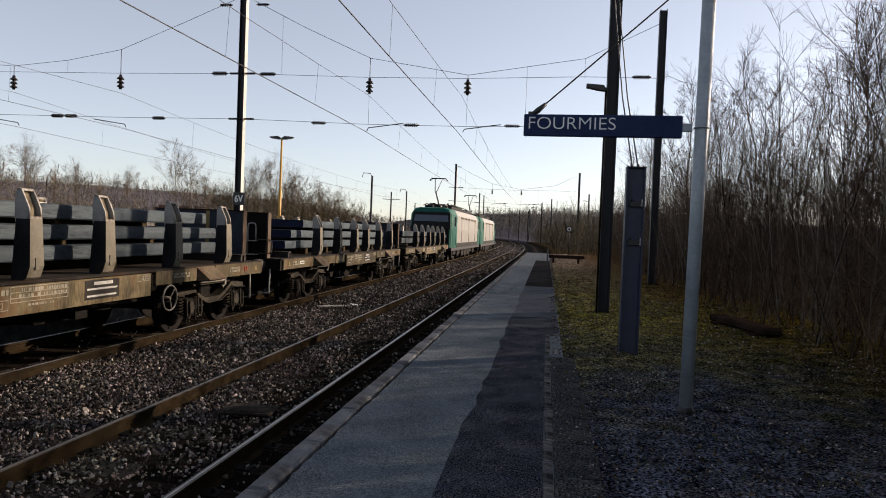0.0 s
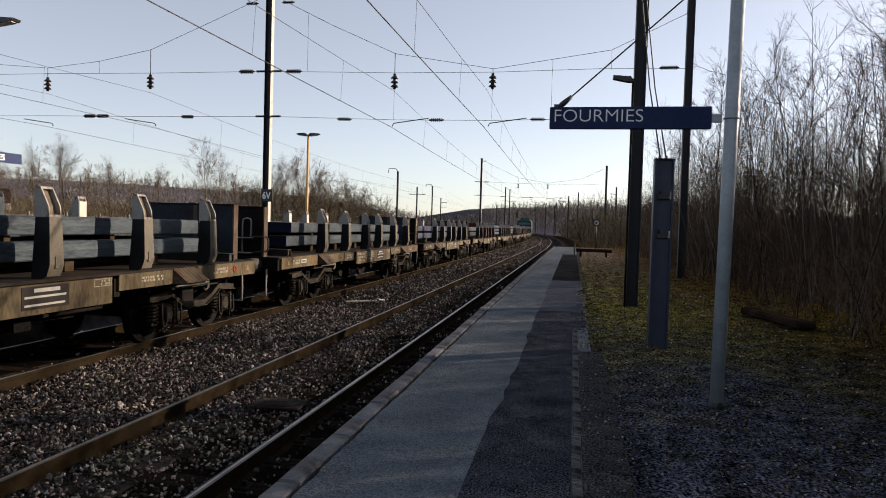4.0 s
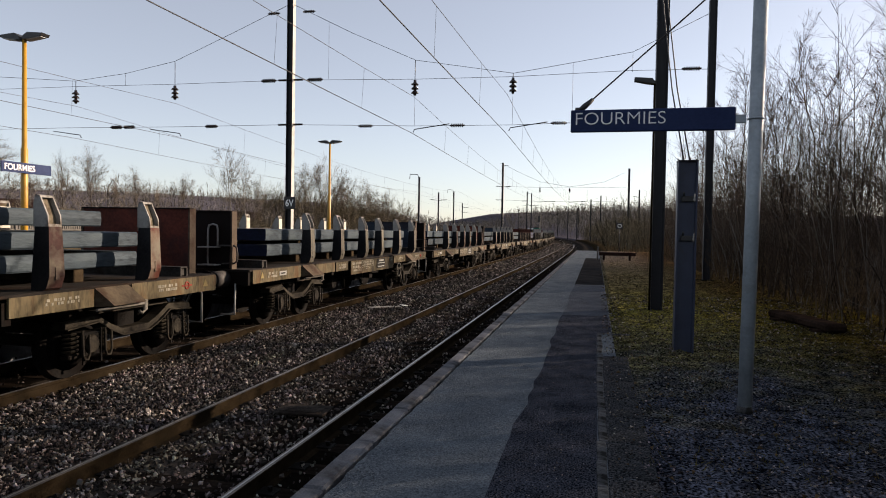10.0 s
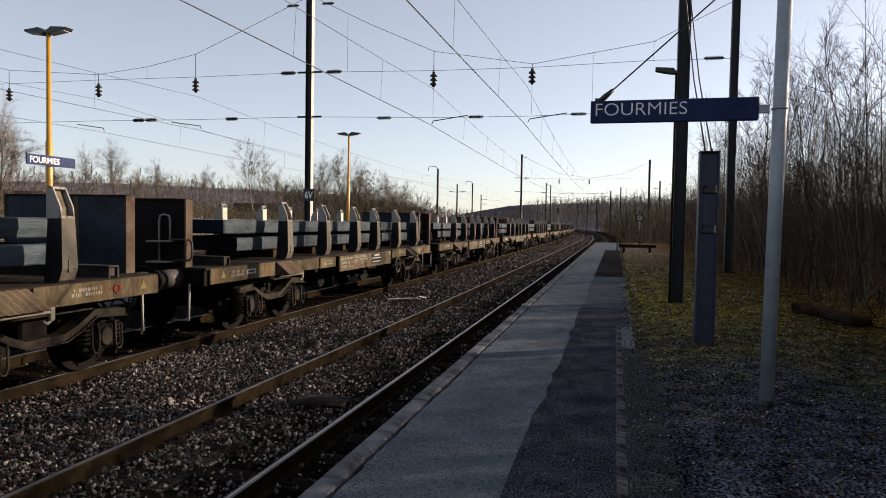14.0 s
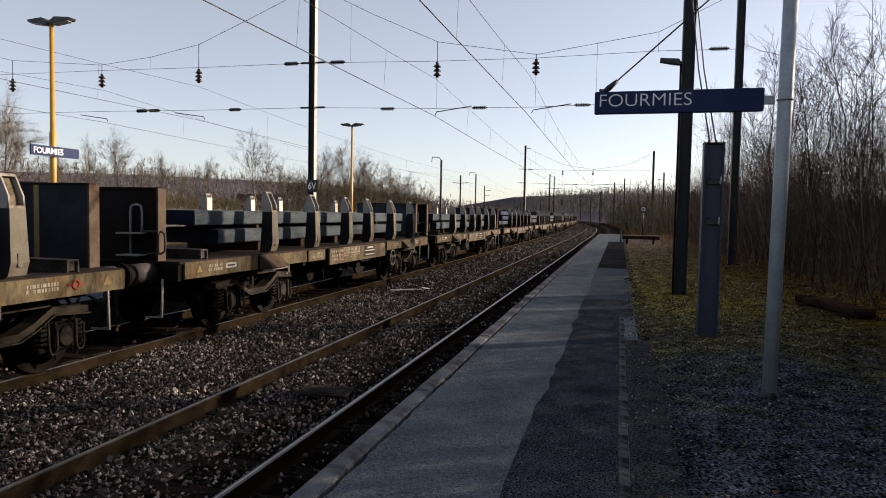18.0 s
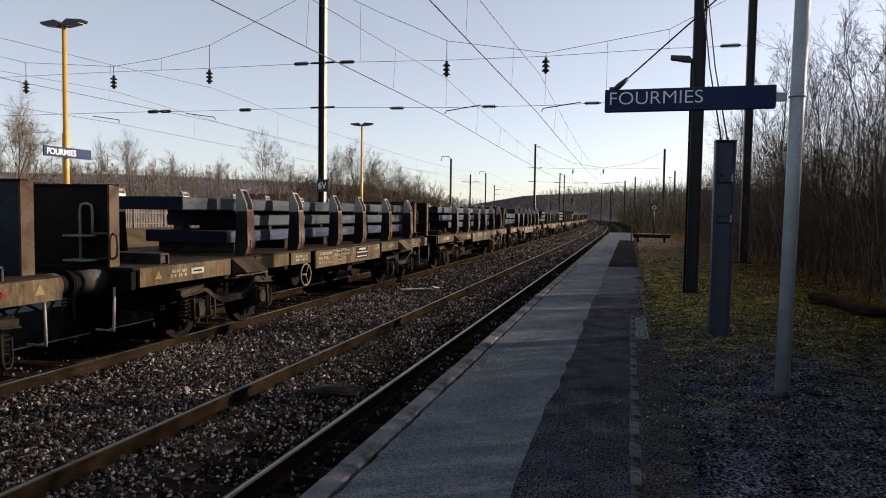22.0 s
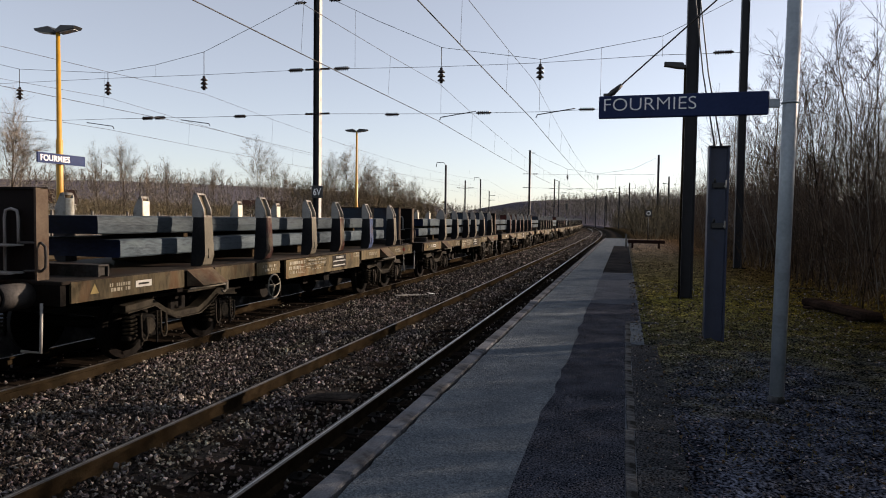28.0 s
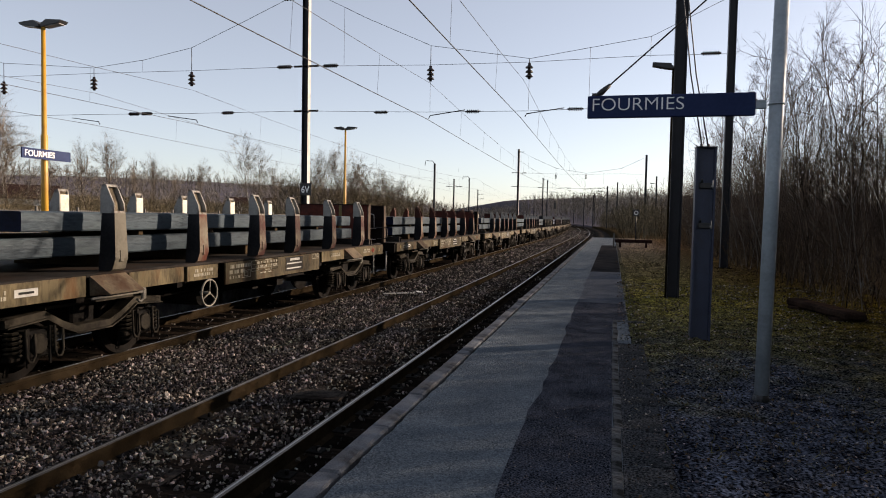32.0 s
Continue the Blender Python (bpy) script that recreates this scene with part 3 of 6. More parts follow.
def make_ground():
    offs = [-2600, -1500, -1000, -700, -560, -440, -360, -300, -250, -200, -160, -130, -110, -90, -70, -55, -45, -38, -33, -30, -28, -26.2, -24, -22, -20, -18, -16.52, -16.48, -13,
            -8.92, -8.88, -7.4, -5.4, -3.4, -1.84, -1.80, -0.9, 0.0, 0.04, 1, 2, 3, 4, 5, 6, 8, 11, 16, 24, 40, 60, 90, 130, 170, 300, 600, 1200, 2500]
    ss = [-900, -500, -250, -120, -60] + list(range(-30, 66, 3)) + [65.9, 66.1] + list(range(69, 150, 6)) + list(range(150, 430, 14)) + [430, 460, 500, 550, 610, 700, 800, 950, 1150, 1500, 2100, 3000]
    S, O = np.meshgrid(ss, offs, indexing="ij")
    x, y = on_line_np(S, O)
    z = ground_z(S, O)
    z = z + np.where((O > 0.5) & (O < 40), np.sin(S * 1.3 + O * 2.1) * np.sin(S * 0.7 - O) * 0.012, 0)
    n, k = S.shape
    verts = np.stack([x, y, z], -1).reshape(-1, 3)
    faces, mi = [], []
    for i in range(n - 1):
        for j in range(k - 1):
            o = (offs[j] + offs[j + 1]) / 2
            # dirt below the platform edge, darkened for the shadow that falls there
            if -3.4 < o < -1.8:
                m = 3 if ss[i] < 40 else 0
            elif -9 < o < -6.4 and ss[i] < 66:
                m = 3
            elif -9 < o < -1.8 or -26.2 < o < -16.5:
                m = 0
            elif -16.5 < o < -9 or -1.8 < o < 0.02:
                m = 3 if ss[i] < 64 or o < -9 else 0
            elif 0 < o < 6 and ss[i] < 66:
                m = 1
            elif 0 < o < 60 and ss[i] < 170:
                m = 2
            else:
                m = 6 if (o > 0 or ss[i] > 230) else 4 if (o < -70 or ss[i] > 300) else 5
            faces.append((i * k + j, i * k + j + 1, (i + 1) * k + j + 1, (i + 1) * k + j))
            mi.append(m)
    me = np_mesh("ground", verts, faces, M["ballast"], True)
    for q in ("moss", "litter", "dark_ground", "hill", "scrubland", "far_wood"):
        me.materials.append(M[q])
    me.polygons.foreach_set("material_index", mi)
    me.update()
    return tagged(new("ground", me), "ballast, mossy gravel and brown scrubland", "ground", kind="structure")


make_ground()


# ---- tracks ----
RAIL = [(-0.07, -0.172), (0.07, -0.172), (0.07, -0.16), (0.012, -0.14), (0.012, -0.045), (0.036, -0.035), (0.036, -0.006), (0.03, -0.001), (0.004, 0.0), (-0.012, 0.0), (-0.03, -0.001), (-0.036, -0.006), (-0.036, -0.035), (-0.012, -0.045), (-0.012, -0.14), (-0.07, -0.16)]


def rail_mesh(off, s0, s1, shiny=True):
    ss = np.array([s for s in np.r_[s0, np.arange(s0 + 4, min(s1, 64), 4), np.arange(max(s0, 65), s1, 8), s1]])
    ss = np.unique(ss)
    prof = np.array(RAIL)
    k = len(prof)
    S, O = np.meshgrid(ss, off + prof[:, 0], indexing="ij")
    x, y = on_line_np(S, O)
    z = np.broadcast_to(Z_RAIL + prof[:, 1], S.shape)
    idx = np.arange(S.size).reshape(S.shape)
    q = np.stack([idx[:-1], np.roll(idx[:-1], -1, 1), np.roll(idx[1:], -1, 1), idx[1:]], -1)
    me = np_mesh("rail", np.stack([x, y, z], -1).reshape(-1, 3), q.reshape(-1, 4), M["rail_side"])
    me.materials.append(M["rail_head"])
    me.materials.append(M["rail_worn"])
    mi = np.zeros(q.shape[:2], np.int32)
    if shiny:
        mi[:, 7:10] = 2
        mi[:, 8] = 1
    me.polygons.foreach_set("material_index", mi.ravel())
    return me


def make_track(centre, s0, s1, label):
    t = thing("track", label, "railway track", kind="structure")
    for side in (-0.7535, 0.7535):
        part("rail", rail_mesh(centre + side, s0, s1, centre > -10), None, t, "rusty rail with a polished head")
    return t


TRACKS = [make_track(T1, -760, 860, "railway track with polished rails on ballast beside the platform"),
          make_track(T2, -760, 860, "railway track with brown rails under the freight train"),
          make_track(T3, -40, 300, "rusty siding track beyond the island platform"),
          make_track(T4, -40, 300, "rusty siding track beyond the island platform")]

sleeper_geo = Geo().box(-1.3, 1.3, -0.125, 0.125, -0.62, -0.512, bevel=0.012)
sleeper_mesh = sleeper_geo.mesh("sleeper", M["sleeper"])
chair_mesh = Geo().box(-0.17, 0.17, -0.08, 0.08, -0.515, -0.498, bevel=0.004).tube([(-0.11, 0, -0.5), (-0.11, 0, -0.46)], 0.02, 6).tube([(0.11, 0, -0.5), (0.11, 0, -0.46)], 0.02, 6).mesh("baseplate", M["under"])
for tr, c in zip(TRACKS[:2], (T1, T2)):
    for i in range(92):
        sl = part("sleeper", sleeper_mesh, None, tr, m=pose(c, -10.0 + 0.6 * i, 0.02, 0, 0, random.uniform(-0.7, 0.7)))
        if 20 <= i < 34:
            for side in (-0.7535, 0.7535):
                part("baseplate", chair_mesh, None, sl, m=pose(side, 0, 0))


def value_noise(rng, x, y, cell):
    """Smooth random heights between 0 and 1 on a square lattice."""
    lat = rng.random((128, 128))
    u, v = np.asarray(x) / cell, np.asarray(y) / cell
    i, j = np.floor(u).astype(int), np.floor(v).astype(int)
    a, b = smooth01(u - i), smooth01(v - j)
    i, j = i % 128, j % 128
    i2, j2 = (i + 1) % 128, (j + 1) % 128
    return (lat[i, j] * (1 - a) + lat[i2, j] * a) * (1 - b) + (lat[i, j2] * (1 - a) + lat[i2, j2] * a) * b


def path_z(x, y):
    """Height of the trodden, mossy path beside the platform."""
    rng = np.random.default_rng(77)
    h = sum(amp * (value_noise(rng, x + off, y, cell) - 0.5) for amp, cell, off in ((0.030, 0.9, 3), (0.034, 0.26, 7), (0.044, 0.11, 1), (0.026, 0.05, 5)))
    return -0.004 + h * smooth01((np.asarray(x) - 0.42) / 0.25) * (0.65 + 0.35 * smooth01((np.asarray(y) - 4) / 6))


def make_path():
    rows = np.r_[np.arange(1.8, 8, 0.034), np.arange(8, 20, 0.06), np.arange(20, 44, 0.25)]
    cols = np.arange(0.44, 5.9, 0.034)
    Yg, Xg = np.meshgrid(rows, cols, indexing="ij")
    z = path_z(Xg, Yg)
    z[0] = z[-1] = -0.06
    z[:, -1] = -0.06
    idx = np.arange(Xg.size).reshape(Xg.shape)
    q = np.stack([idx[:-1, :-1], idx[:-1, 1:], idx[1:, 1:], idx[1:, :-1]], -1).reshape(-1, 4)
    ob = new("path", np_mesh("path", np.stack([Xg, Yg, z], -1).reshape(-1, 3), q, M["moss"], True))
    return tagged(ob, "uneven path of grey gravel and yellow-green moss", "path", kind="structure")


make_path()


def leaf_litter():
    rng = np.random.default_rng(91)
    n = 9000
    x = np.where(rng.random(n) < 0.55, 5.8 - 2.6 * rng.random(n) ** 1.5, rng.uniform(0.2, 5.6, n))
    y = 2.2 + 26 * rng.random(n) ** 1.7
    size = rng.uniform(0.010, 0.026, n) * (0.8 + y / 22)
    a = rng.uniform(0, 2 * np.pi, n)
    d = np.stack([np.cos(a), np.sin(a), rng.normal(0, 0.35, n)], -1)
    e = np.stack([-np.sin(a), np.cos(a), rng.normal(0, 0.35, n)], -1)
    c = np.stack([x, y, path_z(x, y) + 0.006], -1)
    lift = np.stack([np.zeros(n), np.zeros(n), size * rng.uniform(0.1, 0.7, n)], -1)
    k = size[:, None]
    v = np.stack([c + d * k, c + e * k * 0.55 + lift, c - d * k, c - e * k * 0.55 + lift], 1)
    f = (np.arange(n) * 4)[:, None, None] + np.array([(0, 1, 2), (0, 2, 3)])
    return tagged(new("leaf_litter", np_mesh("leaf_litter", v.reshape(-1, 3), f.reshape(-1, 3), M["leaf"])), "dead brown leaves lying on the path", "leaves", kind="stuff")


leaf_litter()


def scatter_stones():
    rng = np.random.default_rng(5)
    rails = np.array([c + d for c in (T1, T2) for d in (-0.7535, 0.7535)])
    place, size = [], []
    for s0, s1, dens, sz in ((-10, 2.2, 110, 0.024), (2.2, 9, 900, 0.016), (9, 16, 520, 0.0175), (16, 30, 150, 0.023), (30, 70, 32, 0.038), (70, 130, 8, 0.06)):
        n = int((s1 - s0) * 7.1 * dens)
        off, s = rng.uniform(-8.95, -1.86, n), rng.uniform(s0, s1, n)
        keep = np.abs(off[:, None] - rails).min(1) > 0.085
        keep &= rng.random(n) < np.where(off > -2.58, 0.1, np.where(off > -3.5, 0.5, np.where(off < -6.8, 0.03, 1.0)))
        off, s = off[keep], s[keep]
        mound = 0.055 * np.exp(-((off + 5.4) / 0.75) ** 2) + 0.02 * np.sin(s * 1.7 + off * 3) + np.where(np.abs(off[:, None] - np.array([T1, T2])).min(1) < 0.68, -0.015, 0.0)
        x, y = on_line_np(s, off)
        place.append(np.stack([x, y, -0.475 + mound + rng.uniform(-0.02, 0.03, len(x))], -1))
        size.append(sz * rng.uniform(0.6, 1.55, len(x)))
    # loose gravel on the path to the right of the platform
    n = 22000
    x, y = rng.uniform(0.15, 5.2, n), 2.0 + 17 * rng.random(n) ** 1.9
    place.append(np.stack([x, y, path_z(x, y) + 0.001], -1))
    size.append(0.0075 * rng.uniform(0.4, 1.7, n) * (0.7 + y / 14))
    n = 3000
    x, y = rng.uniform(-0.62, 0.04, n), 2.0 + 9 * rng.random(n) ** 1.4
    place.append(np.stack([x, y, np.full(n, 0.0)], -1))
    size.append(0.003 * rng.uniform(0.4, 1.5, n))
    place, size = np.concatenate(place), np.concatenate(size)
    n = len(place)
    cube = np.array([(1, 0, 0), (-0.5, 0.87, 0), (-0.5, -0.87, 0), (0.5, 0.87, 0.9), (-1, 0, 0.9), (0.5, -0.87, 0.9)], float) - (0, 0, 0.45)    # six corners a stone
    shape = cube[None] * rng.uniform(0.6, 1.25, (n, 1, 3)) + rng.normal(0, 0.2, (n, 6, 3))
    q = rng.normal(0, 1, (n, 4))
    q /= np.linalg.norm(q, axis=1, keepdims=True)
    w, a, b, c = q.T
    R = np.stack([1 - 2 * (b * b + c * c), 2 * (a * b - c * w), 2 * (a * c + b * w), 2 * (a * b + c * w), 1 - 2 * (a * a + c * c), 2 * (b * c - a * w), 2 * (a * c - b * w), 2 * (b * c + a * w), 1 - 2 * (a * a + b * b)], -1).reshape(-1, 3, 3)
    v = np.einsum("nij,nkj->nki", R, shape) * size[:, None, None] + place[:, None]
    f = np.array([(0, 2, 1), (3, 4, 5), (0, 1, 3), (1, 2, 4), (2, 0, 5), (0, 3, 5), (1, 4, 3), (2, 5, 4)])
    faces = (np.arange(n) * 6)[:, None, None] + f
    ob = new("ballast_stones", np_mesh("ballast_stones", v.reshape(-1, 3), faces.reshape(-1, 3), M["stone"]))
    return tagged(ob, "loose grey-brown broken stones of ballast", "ballast", kind="stuff")


scatter_stones()


# ---- platform beside the camera ----
def make_platform():
    p = thing("platform", "asphalt railway platform with a concrete edge", "platform", kind="structure")
    part("wall", Geo().box(-1.74, -1.62, -25, 66, -0.66, -0.1), M["concrete"], p)
    rng = random.Random(3)
    # light asphalt, and the darker strip laid over it with a ragged border
    vs, fs, y = [], [], -25.0
    while y < 66.1:
        x = -1.616 + rng.uniform(-0.011, 0.009) + 0.004 * math.sin(y * 2.1)
        vs += [(x, y, -0.006), (0.3, y, -0.006), (x + 0.004, y, -0.12), (0.3, y, -0.12)]
        y += 0.11 if 1.5 < y < 22 else 0.5
    for i in range(len(vs) // 4 - 1):
        a, b = 4 * i, 4 * i + 4
        fs += [(a, a + 1, b + 1, b), (a, b, b + 2, a + 2), (a + 1, a + 3, b + 3, b + 1), (a + 2, b + 2, b + 3, a + 3)]
    part("surface", Geo().add(vs, fs), M["asphalt"], p, "worn pale grey asphalt")
    edge = []
    y = -25.0
    while y < 22.4:
        step = 0.35 if y > 1.5 else 4.0
        edge.append((-0.63 + rng.uniform(-0.028, 0.028) + 0.012 * math.sin(y * 0.9), y))
        y += step
    vs, fs, late = [], [], []     # from 13.7 m on a paler patch
    for x, y in edge:
        vs += [(x, y, -0.002), (0.045 if y < 11.5 else 0.285, y, -0.002), (x, y, -0.1), (0.045 if y < 11.5 else 0.285, y, -0.1)]
    for i in range(len(edge) - 1):
        a, b = 4 * i, 4 * i + 4
        (late if edge[i][1] > 13.7 else fs).extend([(a, a + 1, b + 1, b), (a, b, b + 2, a + 2), (a + 1, a + 3, b + 3, b + 1)])
    part("dark_strip", Geo().add(vs, fs).add(vs, late, mi=1), M["asphalt_dark"], p, "dark patched asphalt strip").data.materials.append(M["asphalt_patch"])
    part("far_strip", Geo().box(-0.64, 0.29, 22.15, 46, -0.1, -0.003), M["asphalt_mid"], p, "grey-black patched asphalt strip")
    stones = [Geo().box(-0.078, 0.078, -0.494, 0.494, -0.16, 0.0, bevel=0.012).mesh("kerb_stone", M["kerb"]), Geo().box(-0.08, 0.077, -0.493, 0.494, -0.16, 0.002, bevel=0.018).mesh("kerb_stone", M["kerb"])]
    for i in range(91):
        part("kerb_stone", stones[i % 2], None, p, m=pose(-1.737 + rng.uniform(-0.004, 0.004), -24.5 + i, rng.uniform(-0.004, 0.004), 0, 0, rng.uniform(-0.25, 0.25)))
    edging = Geo().box(-0.036, 0.036, -0.247, 0.247, -0.15, 0.004, bevel=0.005).mesh("edging_stone", M["edging"])
    for i in range(20):
        part("edging_stone", edging, None, p, m=pose(0.085 + rng.uniform(-0.008, 0.008), 1.75 + 0.5 * i, rng.uniform(-0.002, 0.004), rng.uniform(-0.3, 0.3), 0, rng.uniform(-1.5, 1.5)))
    part("edging_stone", edging, None, p, m=pose(0.33, 11.47, 0, 0, 0, 90))
    slab_g = Geo().box(-0.17, 0.16, -0.38, 0.38, -0.06, 0.002, bevel=0.004).mesh("paving_slab", M["paving"])
    for i in range(11):
        part("paving_slab", slab_g, None, p, m=pose(0.29, 1.2 + 0.78 * i, -0.005 + 0.0004 * i, 0, 0, rng.uniform(-0.6, 0.6)))
    return p


make_platform()


def make_island():
    p = thing("island_platform", "asphalt island platform between the tracks", "platform", kind="structure")
    part("surface", Geo().box(-16.2, -9.3, -30, 70, -0.64, -0.004), M["asphalt"], p)
    for x in (-9.22, -16.28):
        part("kerb", Geo().box(x - 0.08, x + 0.08, -30, 70, -0.64, 0.004, bevel=0.015), M["kerb"], p)
    return p


make_island()


# ---- writing ----
def text_mesh(body, size, material, depth=0.004, bold=0.0):
    cu = bpy.data.curves.new("lettering", "FONT")
    cu.body, cu.size, cu.extrude, cu.offset = body, size, depth, bold
    cu.align_x, cu.align_y = "LEFT", "CENTER"
    ob = new("lettering", cu)
    me = bpy.data.meshes.new_from_object(ob.evaluated_get(bpy.context.evaluated_depsgraph_get()))
    bpy.data.objects.remove(ob)
    me.materials.clear()
    me.materials.append(material)
    return me


def fit_text(body, width, height, material, bold=0.0):
    """Lettering of the given width and height, its left middle at the origin, facing -y."""
    me = text_mesh(body, 1.0, material, 0.003, bold)
    co = np.zeros(len(me.vertices) * 3, np.float32)
    me.vertices.foreach_get("co", co)
    co = co.reshape(-1, 3)
    lo, hi = co.min(0), co.max(0)
    x = (co[:, 0] - lo[0]) / (hi[0] - lo[0]) * width
    z = ((co[:, 1] - lo[1]) / (hi[1] - lo[1]) - 0.5) * height
    me.vertices.foreach_set("co", np.stack([x, -co[:, 2] - 0.003, z], -1).ravel())
    me.update()
    return me


# ---- station name signs, posts and lamps ----
def sign_post():
    t = thing("station_sign", "blue station name board on a pale tubular post", "station sign", pose(1.41, 6.84, 0))
    part("post", Geo().tube([(0, 0, -0.1), (0.045, 0, 4.35)], 0.064, 20).tube([(0.045, 0, 4.35), (0.045, 0, 4.4)], [0.07, 0.03], 20), M["galva"], t, "pale galvanised tube")
    part("base_collar", Geo().tube([(0, 0, -0.02), (0, 0, 0.05)], [0.085, 0.066], 16), M["edging"], t)
    b = part("name_board", Geo().box(-1.68, -0.153, -0.03, 0.03, 2.657, 2.872, bevel=0.008), M["sign_blue"], t, "dark blue enamel board")
    part("lettering", fit_text("FOURMIES", 0.845, 0.118, M["sign_white"], -0.012), None, b, "white lettering", m=pose(-1.63, -0.031, 2.785))
    part("bracket", Geo().box(-0.16, -0.06, -0.02, 0.02, 2.72, 2.80, bevel=0.006).ring((0.028, 0, 2.76), 0.068, 0.010, "z"), M["galva"], t)
    part("stay_cable", Geo().tube([(-1.56, 0, 2.90), (-0.05, 0, 4.25)], 0.008, 6), M["wire"], t)
    part("turnbuckle", Geo().tube([(-1.60, 0, 2.872), (-1.55, 0, 2.91), (-1.47, 0, 2.98)], [0.02, 0.03, 0.018], 8).box(-1.64, -1.55, -0.015, 0.015, 2.868, 2.90), M["black"], t)
    return t


sign_post()


def yellow_lamp(y, with_sign):
    lab = "yellow twin-headed platform lamp" + (" carrying a blue station name board" if with_sign else "")
    t = thing("platform_lamp", lab, "street lamp", pose(-14.5, y, 0), group="lamps of the island platform")
    part("pole", Geo().tube([(0, 0, 0), (0, 0, 3.6), (0, 0, 3.62), (0, 0, 6.4)], [0.085, 0.085, 0.065, 0.05], 14), M["yellow"], t)
    part("foot", Geo().box(-0.16, 0.16, -0.16, 0.16, 0, 0.03, bevel=0.008), M["steel_dark"], t)
    for sx in (-1, 1):
        h = part("lamp_head", Geo().prism([(0.05 * sx, 6.38), (0.62 * sx, 6.46), (0.66 * sx, 6.52), (0.2 * sx, 6.56), (0.04 * sx, 6.46)], -0.13, 0.13, "y"), M["black"], t)
        part("lamp_cover", Geo().prism([(0.15 * sx, 6.375), (0.58 * sx, 6.435), (0.58 * sx, 6.45), (0.15 * sx, 6.39)], -0.1, 0.1, "y"), M["lamp_glass"], h)
    if with_sign:
        b = part("name_board", Geo().box(0.09, 0.13, -0.82, 0.75, 2.955, 3.22, bevel=0.006), M["sign_blue"], t, "blue enamel board")
        part("lettering", fit_text("FOURMIES", 0.93, 0.155, M["white_bright"], 0.004), None, b, "white lettering", m=pose(0.134, -0.73, 3.088, 0, 0, 90))
    return t


yellow_lamp(14.7, True)
yellow_lamp(35.2, False)


def h_beam(w, d, z0, z1, t=0.02):
    """A rolled H column: flanges face +-x, w across the flanges in y, d between them."""
    a, b, c = d / 2, w / 2, t / 2
    return Geo().prism([(-a, -b), (-a + t, -b), (-a + t, -c), (a - t, -c), (a - t, -b), (a, -b), (a, b), (a - t, b), (a - t, c), (-a + t, c), (-a + t, b), (-a, b)], z0, z1, "z")


def lamp_pole():
    t = thing("lamp_pole", "tall dark steel column with a small luminaire", "pole", pose(1.32, 15.5, 0))
    part("column", h_beam(0.26, 0.25, -0.2, 9.4), M["steel_dark"], t, "dark rusty steel column")
    part("conduit", Geo().tube([(-0.15, -0.1, 0), (-0.15, -0.1, 5.0)], 0.022, 8), M["rail_side"], t, "brown cable conduit")
    part("bracket_arm", Geo().tube([(-0.13, -0.05, 4.96), (-0.3, -0.05, 5.0)], 0.025, 8), M["steel_dark"], t)
    part("luminaire", Geo().prism([(-0.12, 4.93), (-0.2, 5.05), (-0.575, 5.08), (-0.575, 5.01), (-0.3, 4.95)], -0.16, 0.04, "y"), M["black"], t, "dark lamp head")
    for x in (-0.105, -0.025):
        pts = [(x - 0.03, -5.37 + 0.0, 2.75), (x - 0.07, -4.0, 4.0), (x - 0.09, -2.2, 6.0), (x - 0.05, -0.17, 8.6)]
        part("cable", Geo().tube(pts, 0.011, 6), M["wire"], t)
    return t


lamp_pole()


def switch_post():
    t = thing("switch_post", "blue-grey steel channel post with clamps", "post", pose(1.25, 10.13, 0))
    part("post", Geo().box(-0.133, 0.133, 0.0, 0.16, -0.1, 2.70, bevel=0.006), M["steel_blue"], t)
    for x in (-0.122, 0.122):
        part("flange", Geo().box(x - 0.012, x + 0.012, -0.06, 0.0, -0.05, 2.7), M["steel_blue"], t)
    part("cap", Geo().box(-0.14, 0.14, -0.065, 0.165, 2.70, 2.715), M["steel_dark"], t)
    for z in (1.62, 2.18):
        c = part("clamp", Geo().box(-0.08, 0.1, -0.05, 0.0, z - 0.05, z + 0.03, bevel=0.01).tube([(-0.05, -0.03, z + 0.02), (-0.05, -0.07, z + 0.08)], 0.014, 8), M["black"], t)
        part("bolt", Geo().tube([(0.09, -0.09, z - 0.02), (0.09, -0.03, z - 0.02)], 0.016, 8).tube([(0.09, -0.08, z - 0.05), (0.09, -0.08, z + 0.06)], 0.009, 6), M["handrail"], c)
    for x in (0.03, -0.06):
        part("gland", Geo().tube([(x, 0.05, 2.7), (x, 0.05, 2.76)], 0.02, 8), M["black"], t)
    return t


switch_post()


# ---- overhead line ----
def insulator_h(name, x, y, z, parent, n=6, along="x", r=0.055, pitch=0.075):
    """A string of ribbed porcelain discs, level along x or hanging along z."""
    g = Geo()
    for i in range(n):
        u = (i - (n - 1) / 2) * pitch
        a, b = (u - 0.3 * pitch, u + 0.3 * pitch)
        if along == "x":
            g.tube([(x + a, y, z), (x + u, y, z), (x + b, y, z)], [r * 0.6, r, r * 0.6], 10)
        else:
            g.tube([(x, y, z + a), (x, y, z + u), (x, y, z + b)], [r, r * 0.85, r * 0.4], 10)
    h = n * pitch / 2 + 0.05
    g.tube([(x - h, y, z), (x + h, y, z)] if along == "x" else [(x, y, z - h), (x, y, z + h)], max(0.02, r * 0.4), 6)
    return part(name, g, M["porcelain"], parent, "dark ribbed insulator")


